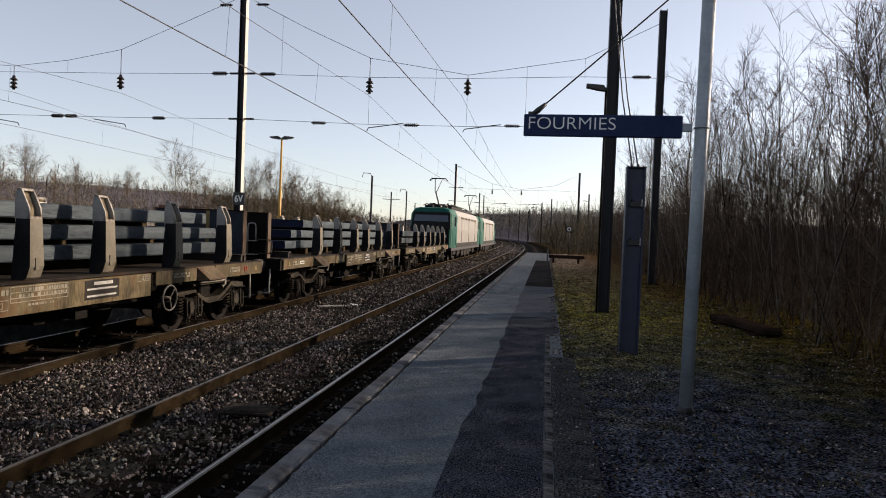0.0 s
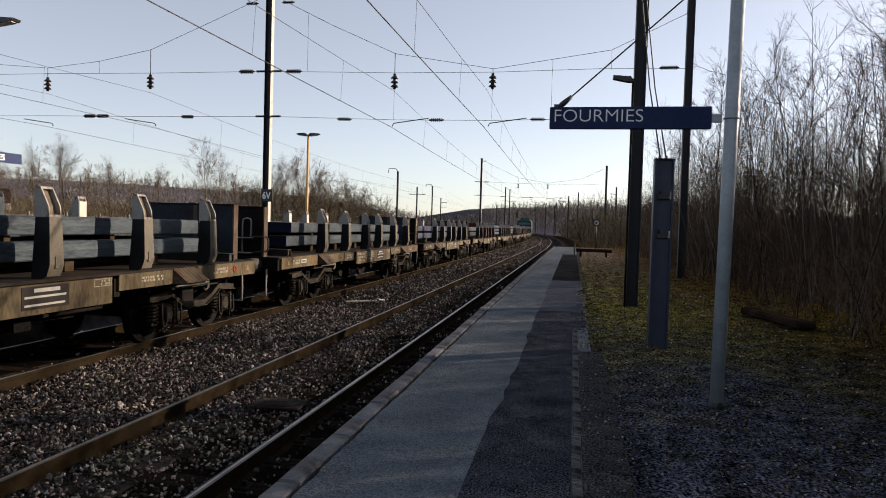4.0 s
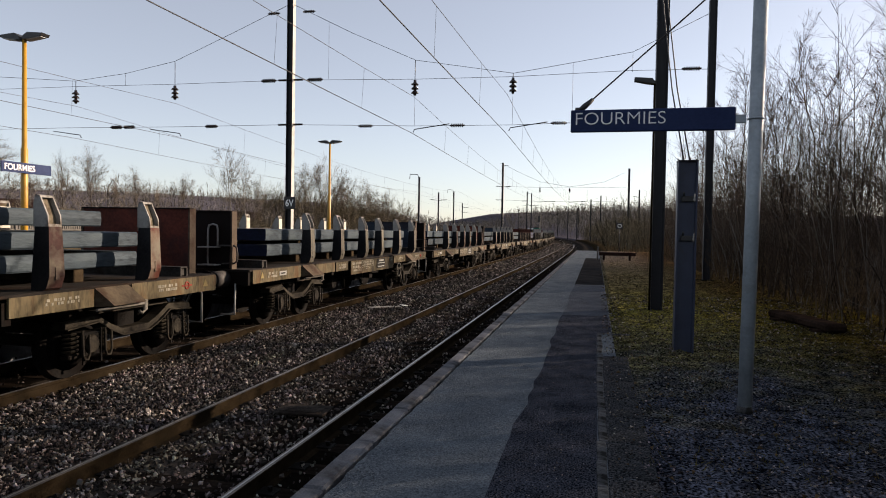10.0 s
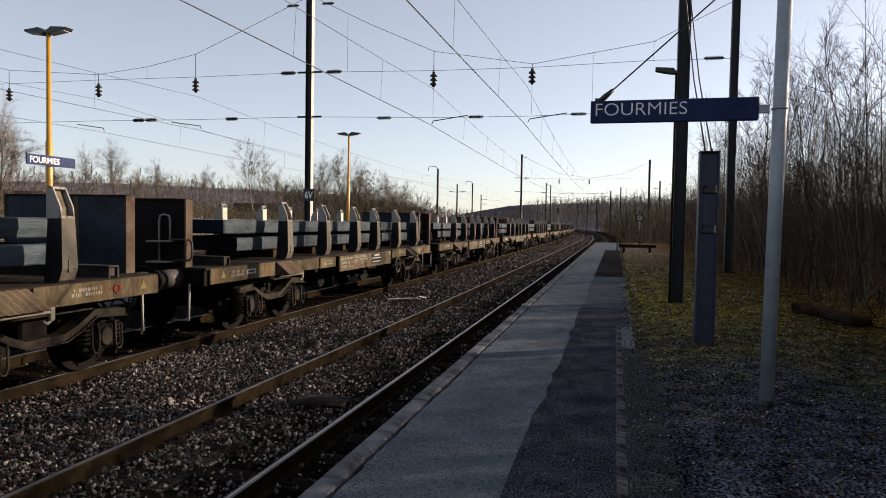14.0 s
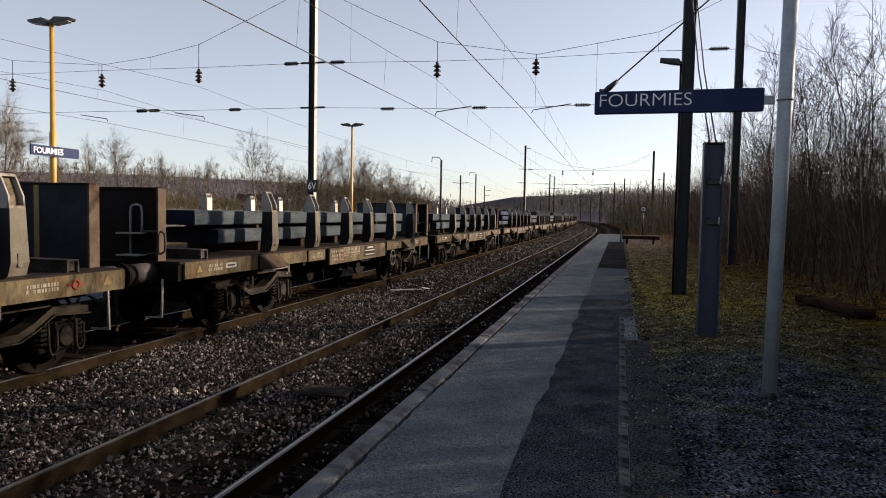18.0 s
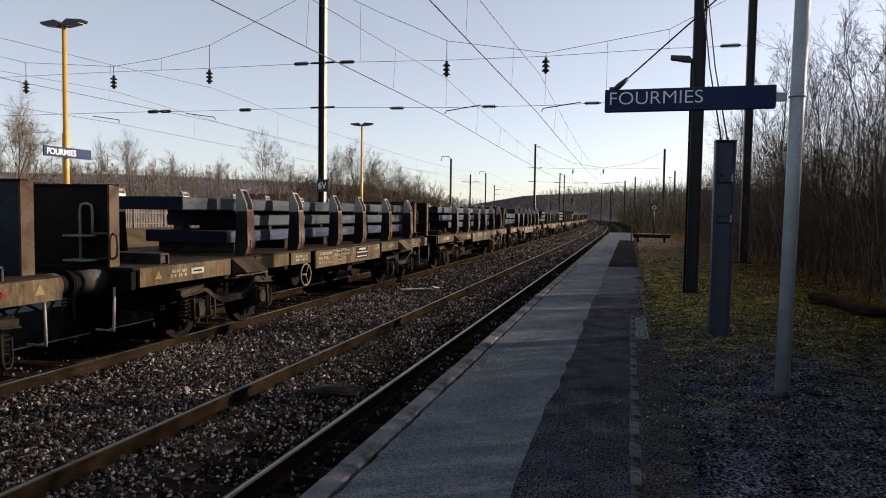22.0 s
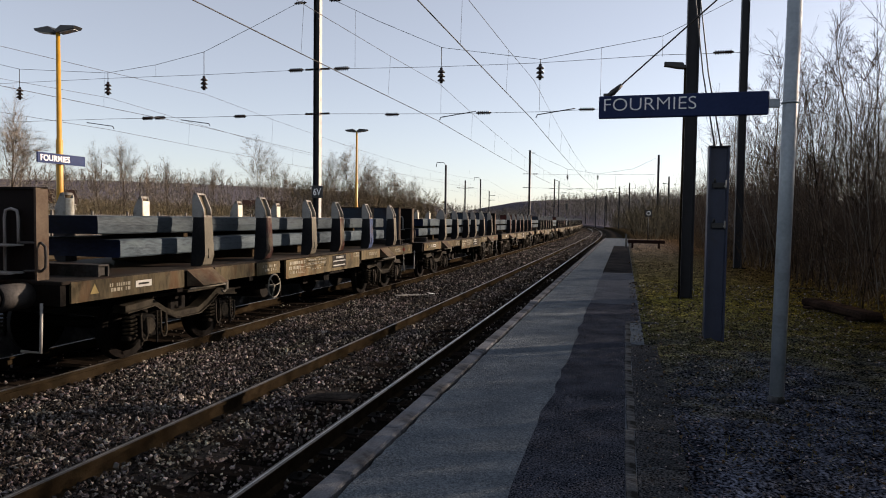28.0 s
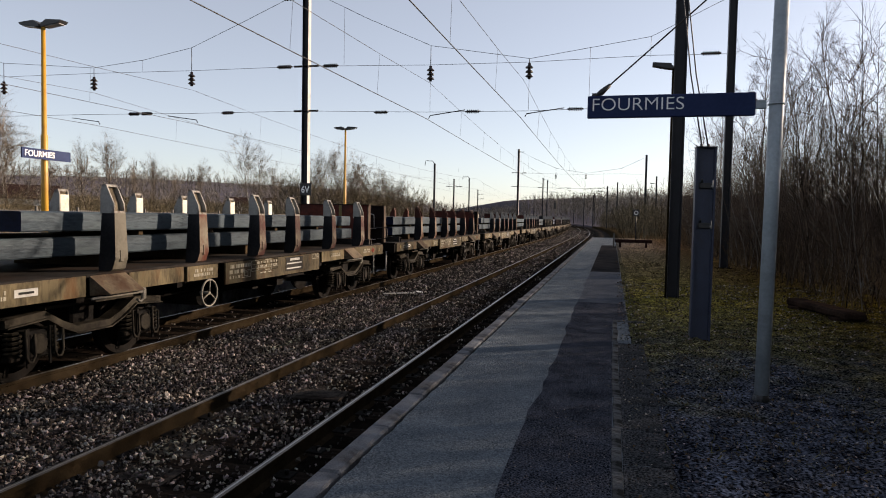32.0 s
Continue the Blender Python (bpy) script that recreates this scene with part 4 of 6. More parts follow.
def mast(s, off, top, pale=False, plate=False):
    p, a = on_line(s, off)
    t = thing("catenary_mast", "tall steel overhead line mast" + (" with a small black plate" if plate else ""), "mast", pose(*p, 0, 0, a), group="overhead line masts")
    part("column", h_beam(0.26, 0.26, -0.6, top), M["steel_dark"], t, "dark steel column")
    if pale:
        # sun on the right face, put in as a pale strip
        part("cover_strip", Geo().box(0.132, 0.14, -0.125, 0.125, 0.4, top - 0.1), M["mast_light"], t, "pale strip on the sunlit face")
    part("footing", Geo().box(-0.3, 0.3, -0.3, 0.3, -0.6, 0.006, bevel=0.03), M["dark_ground"], t)
    if plate:
        b = part("line_plate", Geo().box(-0.16, 0.36, -0.20, -0.17, 2.46, 2.98, bevel=0.01), M["black"], t, "black plate with white characters")
        part("lettering", fit_text("6V", 0.36, 0.29, M["sign_white"], 0.01), None, b, "white characters", m=pose(-0.08, -0.202, 2.72))
    return t


def headspan(s, detail=True):
    """Cross wires between the masts that carry the overhead line of four tracks."""
    mast(s, 4.0 if s < 60 else 4.4, 10.3)
    mast(s, -12.7 if s < 60 else -12.35, 11.6 if s < 60 else 11.1, True, s == 26.46)
    if s < 60:
        mast(s, -34, 11.4)
    p, a = on_line(s, 0)
    t = thing("headspan", "cross wires with insulators carrying the overhead line", "overhead line", pose(*p, 0, 0, a), group="overhead line portals")
    r = 0.010 if s < 60 else 0.014
    up = [[(-12.7, 11.1), (-10.0, 9.75), (-7.25, 8.52), (-3.28, 7.86), (1.2, 8.5), (4.0, 9.85)], [(-12.7, 11.1), (-15.4, 10.0), (-18.2, 8.9), (-20.7, 8.45), (-23.35, 8.2), (-28.4, 8.6), (-34, 9.9)]]
    if s > 60:
        up = up[:1]
    for side in up:
        part("upper_cable", Geo().tube([(x, 0, z) for x, z in side], r, 5), M["wire"], t)
    for z, z2 in ((7.9, 7.76), (6.03, 5.88)):
        part("cross_wire", Geo().tube([(4.0, 0, z2), (1.2, 0, z2 + 0.05), (-3.3, 0, z2 - 0.03), (-7.3, 0, z2), (-12.7, 0, z)], r * 0.9, 5), M["wire"], t)
        if s < 60:
            part("cross_wire", Geo().tube([(-12.7, 0, z), (-18.2, 0, z), (-23.3, 0, z + 0.05), (-34, 0, z + 0.05)], r * 0.9, 5), M["wire"], t)
    for x, z in ((-11.6, 7.88), (-13.7, 7.9), (3.3, 7.8))[: 3 if s < 60 else 1]:
        insulator_h("insulator", x, 0, z, t, 7, "x", 0.095, 0.085)
    for x, z in ((-9.35, 5.91), (-5.5, 5.87), (-1.5, 5.89), (-16.4, 6.02), (-20.5, 6.06), (-21.15, 6.06))[: 6 if s < 60 else 3]:
        insulator_h("insulator", x, 0, z, t, 6, "x", 0.085, 0.085)
    for side, x0 in ((1, -11.9), (-1, -13.5))[: 2 if s < 60 else 1]:
        z0 = 10.72
        insulator_h("insulator", x0, 0, z0, t, 6, "x", 0.07)
    for x, zt, zb in ((-3.3, 7.86, 7.05), (-7.27, 8.52, 7.08), (-18.2, 8.9, 7.2), (-23.3, 8.2, 7.15), (-28.4, 8.6, 7.1)):
        if s > 60 and x < -13:
            continue
        part("hanger", Geo().tube([(x, 0, zt), (x, 0, zb + 0.62)], 0.014, 6), M["wire"], t)
        insulator_h("insulator", x, 0, zb + 0.33, t, 3, "z", 0.155, 0.17)
        if x > -10:
            part("dropper", Geo().tube([(x, 0, zb + 0.1), (x, 0, 5.9)], 0.006, 5), M["wire"], t)
    if detail:
        for x, zt, zb in ((1.2, 8.5, 7.75), (-20.7, 8.45, 7.92), (-1.0, 8.2, 5.9), (-11.0, 10.2, 7.9)):
            part("dropper", Geo().tube([(x, 0, zt), (x, 0, zb)], 0.006, 5), M["wire"], t)
    for x, d in ((-3.43, 1), (-7.32, 1), (-17.9, -1), (-23.0, -1))[: 4 if s < 60 else 2]:
        part("steady_arm", Geo().tube([(x, 0, 5.62), (x + 0.06 * d, 0, 5.74), (x + 1.5 * d, 0, 5.94)], 0.02, 6), M["steel_dark"], t, "dark steady arm")
    for z in (7.9, 6.03):
        for d in (0.55, -0.55):
            part("bracket", Geo().tube([(-12.7, 0, z), (-12.7 + d, 0, z)], 0.045, 6), M["porcelain"], t)
    return t


for s in SPANS:
    headspan(s, s < 100)


def overhead_wires(centre, zig, first):
    t = thing("overhead_wire", "contact wire and messenger wire on droppers", "overhead line", group="overhead wires of the tracks")
    con, mes, drops = [], [], []
    for i, (a, b) in enumerate(zip(SPANS[:-1], SPANS[1:])):
        for k in range(11):
            f = k / 11
            s = a + (b - a) * f
            o = centre - 0.03 + (first * (1 - f) if i == 0 else zig * (f if i % 2 else 1 - f))
            con.append(on_line(s, o, 5.60 - 0.28 * math.sin(math.pi * f))[0])
            mes.append(on_line(s, centre + 0.05, 7.05 - 0.8 * 4 * f * (1 - f))[0])
            if 0 < k and 0 < s < 160:
                drops.append((con[-1], mes[-1]))
    part("contact_wire", Geo().tube(con, 0.0125 if centre > -10 else 0.009, 5), M["wire"], t)
    part("messenger_wire", Geo().tube(mes, 0.0075, 5), M["wire"], t)
    for p, q in drops:
        part("dropper", Geo().tube([p, q], 0.004, 4, caps=False), M["wire"], t)
    return t


for c, zg, first in ((T1 - 0.17, 0.05, 0.28), (T2 + 0.12, 0.10, 0.08), (T3, 0.2, 0.2), (T4, 0.2, 0.2)):
    overhead_wires(c, zg, first)


def far_mast(s, off, top, arms, hook=False):
    p, a = on_line(s, off)
    t = thing("catenary_mast", "thin distant mast with cantilever arms beside the line", "mast", pose(*p, 0, 0, a), group="distant masts")
    part("column", Geo().box(-0.12, 0.12, -0.12, 0.12, -0.5, top), M["steel_dark"], t)
    for z, x in arms:
        part("arm", Geo().tube([(0, 0, z), (x, 0, z + 0.15)], 0.045, 5), M["steel_dark"], t)
        insulator_h("insulator", x * 0.75, 0, z + 0.1, t, 4, "x", 0.09, 0.12)
    if hook:
        part("lamp_arm", Geo().tube([(0, 0, top - 0.05), (-0.3, 0, top + 0.35), (-1.3, 0, top + 0.4), (-1.4, 0, top - 0.25)], 0.05, 6), M["steel_dark"], t)
    return t


far_mast(92, -24.0, 9.1, (), True)
far_mast(126, -27.8, 8.9, ((7.4, -1.6), (7.4, 1.6)))
far_mast(140, -27.0, 9.9, (), True)
far_mast(172, -29.0, 8.8, ((7.6, 1.6), (6.4, 1.5)))
far_mast(121, 8.4, 9.3, ((8.0, -1.0),))
far_mast(142, 1.2, 8.6, ((7.4, -2.2),))
far_mast(190, 1.0, 8.4, ((7.2, -2.2),))
far_mast(205, -2.0 + 1.5, 9.3, ((7.2, -1.5),))
far_mast(162, -11.4, 10.9, ((8.0, 1.8), (6.5, 1.8)))


def signal(s, off):
    p, a = on_line(s, off)
    t = thing("railway_signal", "dark colour-light signal on a thin post", "signal", pose(*p, 0, 0, a))
    part("post", Geo().tube([(0, 0, -0.5), (0, 0, 5.0)], 0.09, 8), M["steel_dark"], t)
    part("head", Geo().box(-0.35, 0.35, -0.15, 0.1, 4.6, 6.3, bevel=0.1), M["black"], t)
    part("ladder", Geo().box(0.15, 0.19, 0.1, 0.14, 0, 5).box(0.45, 0.49, 0.1, 0.14, 0, 5), M["steel_dark"], t)
    return t


signal(190, -9.3)


def ring_sign():
    t = thing("line_sign", "small square black board with a white ring on a post", "railway sign", pose(1.95, 60, 0))
    part("post", Geo().tube([(0, 0, -0.1), (0, 0, 2.6)], 0.04, 8), M["steel_dark"], t)
    b = part("board", Geo().box(-0.28, 0.28, -0.08, -0.045, 2.05, 2.62, bevel=0.01), M["black"], t)
    part("ring", Geo().ring((0, -0.083, 2.33), 0.15, 0.025, "y"), M["sign_white"], b, "white ring")
    return t


ring_sign()


def bench():
    t = thing("bench", "low red-brown timber bench at the platform's edge", "bench", pose(1.3, 43.2, 0))
    for i, (y, z) in enumerate(((-0.2, 0.47), (0.0, 0.47), (0.2, 0.47))):
        part("seat_plank", Geo().box(-1.1, 1.1, y - 0.085, y + 0.085, z - 0.02, z + 0.02, bevel=0.006), M["wood_red"], t)
    part("front_board", Geo().box(-1.1, 1.1, -0.3, -0.27, 0.3, 0.5, bevel=0.006), M["wood_red"], t)
    for x in (-0.8, 0.75):
        part("leg", Geo().box(x - 0.06, x + 0.06, -0.24, 0.24, 0, 0.45, bevel=0.01), M["wood_red"], t)
    return t


bench()
thing("marker_post", "short grey concrete post by the platform's path", "post", pose(0.12, 43.0, 0), geo=Geo().box(-0.05, 0.05, -0.05, 0.05, -0.05, 0.85, bevel=0.01), material=M["concrete"])


def low_wall():
    t = thing("low_wall", "low dark brown timber beam lying along the thicket", "timber beam", pose(4.08, 12.75, 0, 0, 0, 12))
    part("beam", Geo().box(-0.18, 0.18, 0.0, 2.2, 0.02, 0.17, bevel=0.04), M["beam"], t)
    for y in (0.3, 1.8):
        part("bearer", Geo().box(-0.28, 0.28, y - 0.1, y + 0.1, -0.05, 0.045, bevel=0.01), M["beam"], t)
    return t


low_wall()

# a broken white board and a sleeper-end plate lying in the ballast
bd = thing("broken_board", "splintered pale board lying on the ballast", "board", pose(-5.35, 17.2, -0.405, 2, 3, 62))
part("plank", Geo().prism([(-0.75, 0), (0.55, -0.05), (0.62, 0.06), (0.5, 0.09), (-0.75, 0.03)], 0.0, 0.025, "z"), M["handrail"], bd)
part("split_end", Geo().box(0.45, 0.62, -0.11, 0.12, 0.025, 0.05, bevel=0.004), M["sign_white"], bd)
thing("drain_cover", "flat dark metal cover between the rails", "drain cover", pose(-3.25, 7.2, -0.455, 0, 0, 4), geo=Geo().box(-0.3, 0.3, -0.2, 0.2, 0, 0.03, bevel=0.008).box(-0.24, 0.24, -0.14, 0.14, 0.03, 0.036), material=M["ballast"])


# ---- concrete paling fence beyond the sidings ----
def fence():
    t = thing("paling_fence", "weathered pale concrete paling fence beyond the sidings", "fence", pose(-31.2, 0, 0.34))
    g = Geo()
    for i in range(900):
        y = -20 + 0.15 * i
        h = 1.32 + 0.03 * math.sin(i * 12.9)
        g.prism([(y - 0.045, 0), (y + 0.045, 0), (y + 0.045, h - 0.05), (y, h), (y - 0.045, h - 0.05)], -0.02, 0.02, "x")
    tagged(part("paling_strip", g, M["concrete"], t), kind="stuff")
    post_me = Geo().box(-0.06, 0.06, -0.06, 0.06, -0.3, 1.5, bevel=0.01).mesh("post", M["concrete"])
    rail_me = Geo().box(0.02, 0.06, 0, 3, 0, 0.08).mesh("fence_rail", M["concrete"])
    for i in range(45):
        part("post", post_me, None, t, m=pose(0.05, -20 + 3 * i, 0))
        part("fence_rail", rail_me, None, t, m=pose(0, -20 + 3 * i, 0.25))
        part("fence_rail", rail_me, None, t, m=pose(0, -20 + 3 * i, 0.95))
    return t


fence()


def house(x, y, z, w, d, h, turn, label):
    t = thing("house", label, "building", pose(x, y, z, 0, 0, turn), group="far buildings")
    part("wall", Geo().box(-w / 2, w / 2, -d / 2, d / 2, -1, h), M["mast_light"], t)
    part("roof", Geo().prism([(-d / 2 - 0.3, h), (d / 2 + 0.3, h), (0, h + d * 0.35)], -w / 2 - 0.3, w / 2 + 0.3, "x"), M["wood_red"], t)
    for i in range(3):
        u = -w / 2 + w * (i + 0.5) / 3
        part("window", Geo().box(u - 0.5, u + 0.5, -d / 2 - 0.03, -d / 2 + 0.02, 0.9, 2.1, bevel=0.01), M["glass"], t)
    return t


house(-96, 92, 0.4, 12, 7, 2.9, 40, "low pale house with a dark roof beyond the scrub")
house(-80, 140, 0.4, 10, 6, 2.8, 30, "low shed with a dark roof beyond the scrub")


# ---- freight train ----
HALF = 6.46                      # half a wagon's body; buffers reach 0.56 m further
PITCH = 14.04


def stanchion_meshes(material, tip):
    g = Geo()
    prof = [(1.15, 1.235), (1.29, 1.215), (1.36, 1.26), (1.405, 1.40), (1.38, 1.97), (1.19, 1.97)]
    lo = [(x, -0.115, z) for x, z in prof]
    hi = [(x, 0.115, z) for x, z in prof]
    for q in (lo, hi):
        for i in (4, 5):
            x, y, z = q[i]
            q[i] = (x, y * 0.86, z)
    n = len(prof)
    quads = [(k, n + k, n + (k + 1) % n, (k + 1) % n) for k in range(n)]
    g.add(lo + hi, quads[1:4])
    g.add(lo + hi, [tuple(range(n)), tuple(range(2 * n - 1, n - 1, -1)), quads[0], quads[4], quads[5]], mi=1)     # side and inner faces, their shade put in as a darker colour
    g.box(1.40, 1.412, -0.03, 0.03, 1.36, 1.50)
    top = Geo()
    out = [(1.17, 1.97), (1.378, 1.97), (1.365, 2.10), (1.255, 2.33), (1.20, 2.34), (1.172, 2.25)]
    for y0, y1 in ((-0.1, -0.08), (0.08, 0.1)):
        top.prism(out, y0, y1, "y")
    top.prism([(1.2, 2.30), (1.265, 2.305), (1.255, 2.33), (1.20, 2.34)], -0.08, 0.08, "y")       # bar across the top
    top.prism([(1.30, 1.97), (1.378, 1.97), (1.374, 2.0), (1.30, 2.0)], -0.08, 0.08, "y")
    top.prism([(1.30, 2.0), (1.315, 2.0), (1.305, 2.09), (1.215, 2.30), (1.2, 2.30), (1.285, 2.09)], -0.08, 0.08, "y", mi=1)      # recessed web
    top.prism([(1.166, 1.93), (1.17, 1.93), (1.17, 2.25), (1.166, 2.25)], -0.085, 0.085, "y", mi=2)      # cream plate on the inner face
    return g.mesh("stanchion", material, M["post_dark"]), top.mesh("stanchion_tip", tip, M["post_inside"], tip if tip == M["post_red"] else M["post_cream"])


POSTS = {"blue_white": stanchion_meshes(M["post_blue"], M["post_tip"]), "red_white": stanchion_meshes(M["post_red"], M["post_tip"]), "olive": stanchion_meshes(M["post_olive"], M["post_tip"]), "red": stanchion_meshes(M["post_red"], M["post_red"]), "mixed": stanchion_meshes(M["post_maroon"], M["post_tip"])}
STATIONS = (1.55, 3.35, 5.15, 6.55, 8.35, 10.15)


def coil(g, x, y, z0, z1, r=0.085, t=0.017, turns=5, mi=0):
    pts = [(x + r * math.cos(2 * math.pi * i / 8), y + r * math.sin(2 * math.pi * i / 8), z0 + (z1 - z0) * i / (8 * turns)) for i in range(8 * turns + 1)]
    g.tube(pts, t, 4, mi=mi)


def bogie_meshes():
    f = Geo()
    # side frame: a beam over the axle boxes and a hull-shaped strap that dips between them round a dark opening
    x0, x1 = 0.96, 1.03
    line = [(-1.3, 0.74), (-0.76, 0.78), (-0.5, 0.63), (-0.28, 0.54), (0.28, 0.54), (0.5, 0.63), (0.76, 0.78), (1.3, 0.74)]
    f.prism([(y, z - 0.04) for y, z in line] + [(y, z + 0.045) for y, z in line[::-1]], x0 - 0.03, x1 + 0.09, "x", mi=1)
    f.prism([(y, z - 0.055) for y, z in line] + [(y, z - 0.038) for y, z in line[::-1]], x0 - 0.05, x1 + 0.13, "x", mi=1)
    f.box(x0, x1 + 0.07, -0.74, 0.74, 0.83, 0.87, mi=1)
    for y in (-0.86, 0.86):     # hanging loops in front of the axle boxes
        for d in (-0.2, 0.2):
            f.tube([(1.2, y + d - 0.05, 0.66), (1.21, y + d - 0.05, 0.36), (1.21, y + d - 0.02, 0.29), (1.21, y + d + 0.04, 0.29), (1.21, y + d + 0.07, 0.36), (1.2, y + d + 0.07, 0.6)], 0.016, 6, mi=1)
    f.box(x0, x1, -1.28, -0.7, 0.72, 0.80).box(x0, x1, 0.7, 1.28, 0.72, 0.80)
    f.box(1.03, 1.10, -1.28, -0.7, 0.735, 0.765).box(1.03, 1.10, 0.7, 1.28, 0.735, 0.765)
    bolster = Geo().box(-0.96, 0.96, -0.2, 0.2, 0.5, 0.84, bevel=0.03).box(-0.1, 0.1, -1.2, 1.2, 0.6, 0.72)
    bolster.box(-0.96, 0.96, 1.16, 1.26, 0.62, 0.74).box(-0.96, 0.96, -1.26, -1.16, 0.62, 0.74)
    axle = Geo()
    for sx in (-1, 1):
        axle.tube([(sx * 0.70, 0, 0), (sx * 0.735, 0, 0), (sx * 0.80, 0, 0)], [0.485, 0.462, 0.458], 28)
        axle.tube([(sx * 0.80, 0, 0), (sx * 0.805, 0, 0)], [0.36, 0.12], 20)
        axle.box(sx * 0.803 - 0.006, sx * 0.803 + 0.006, -0.03, 0.03, 0.15, 0.4)
    axle.tube([(-1.0, 0, 0), (1.0, 0, 0)], 0.08, 10)
    box = Geo()
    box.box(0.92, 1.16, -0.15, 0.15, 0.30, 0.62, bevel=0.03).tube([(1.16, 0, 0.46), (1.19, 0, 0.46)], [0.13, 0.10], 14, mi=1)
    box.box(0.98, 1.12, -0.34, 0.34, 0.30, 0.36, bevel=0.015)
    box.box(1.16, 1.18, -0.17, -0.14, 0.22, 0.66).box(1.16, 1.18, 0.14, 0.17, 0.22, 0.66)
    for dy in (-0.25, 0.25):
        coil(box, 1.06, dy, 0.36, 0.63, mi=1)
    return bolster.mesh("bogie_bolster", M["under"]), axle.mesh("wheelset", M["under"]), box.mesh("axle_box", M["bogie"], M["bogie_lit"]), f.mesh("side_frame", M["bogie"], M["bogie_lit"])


BOGIE = bogie_meshes()


def bars(rng, g, x, y0, y1, z0, z1, rows, side, big=1.0):
    """Rows of short plain bars that stand for stencilled writing on a wagon's side."""
    for i in range(rows):
        za = z1 - (z1 - z0) * (i + 0.9) / rows
        zb = za + (z1 - z0) / rows * 0.72
        y = y1
        while y > y0 + 0.1:
            w = big * rng.choice((0.018, 0.022, 0.03, 0.045))
            g.box(*((x, x + 0.003) if side > 0 else (x - 0.003, x)), max(y - w, y0), y, za, zb)
            y -= w + rng.choice((0.012, 0.014, 0.02, 0.06))


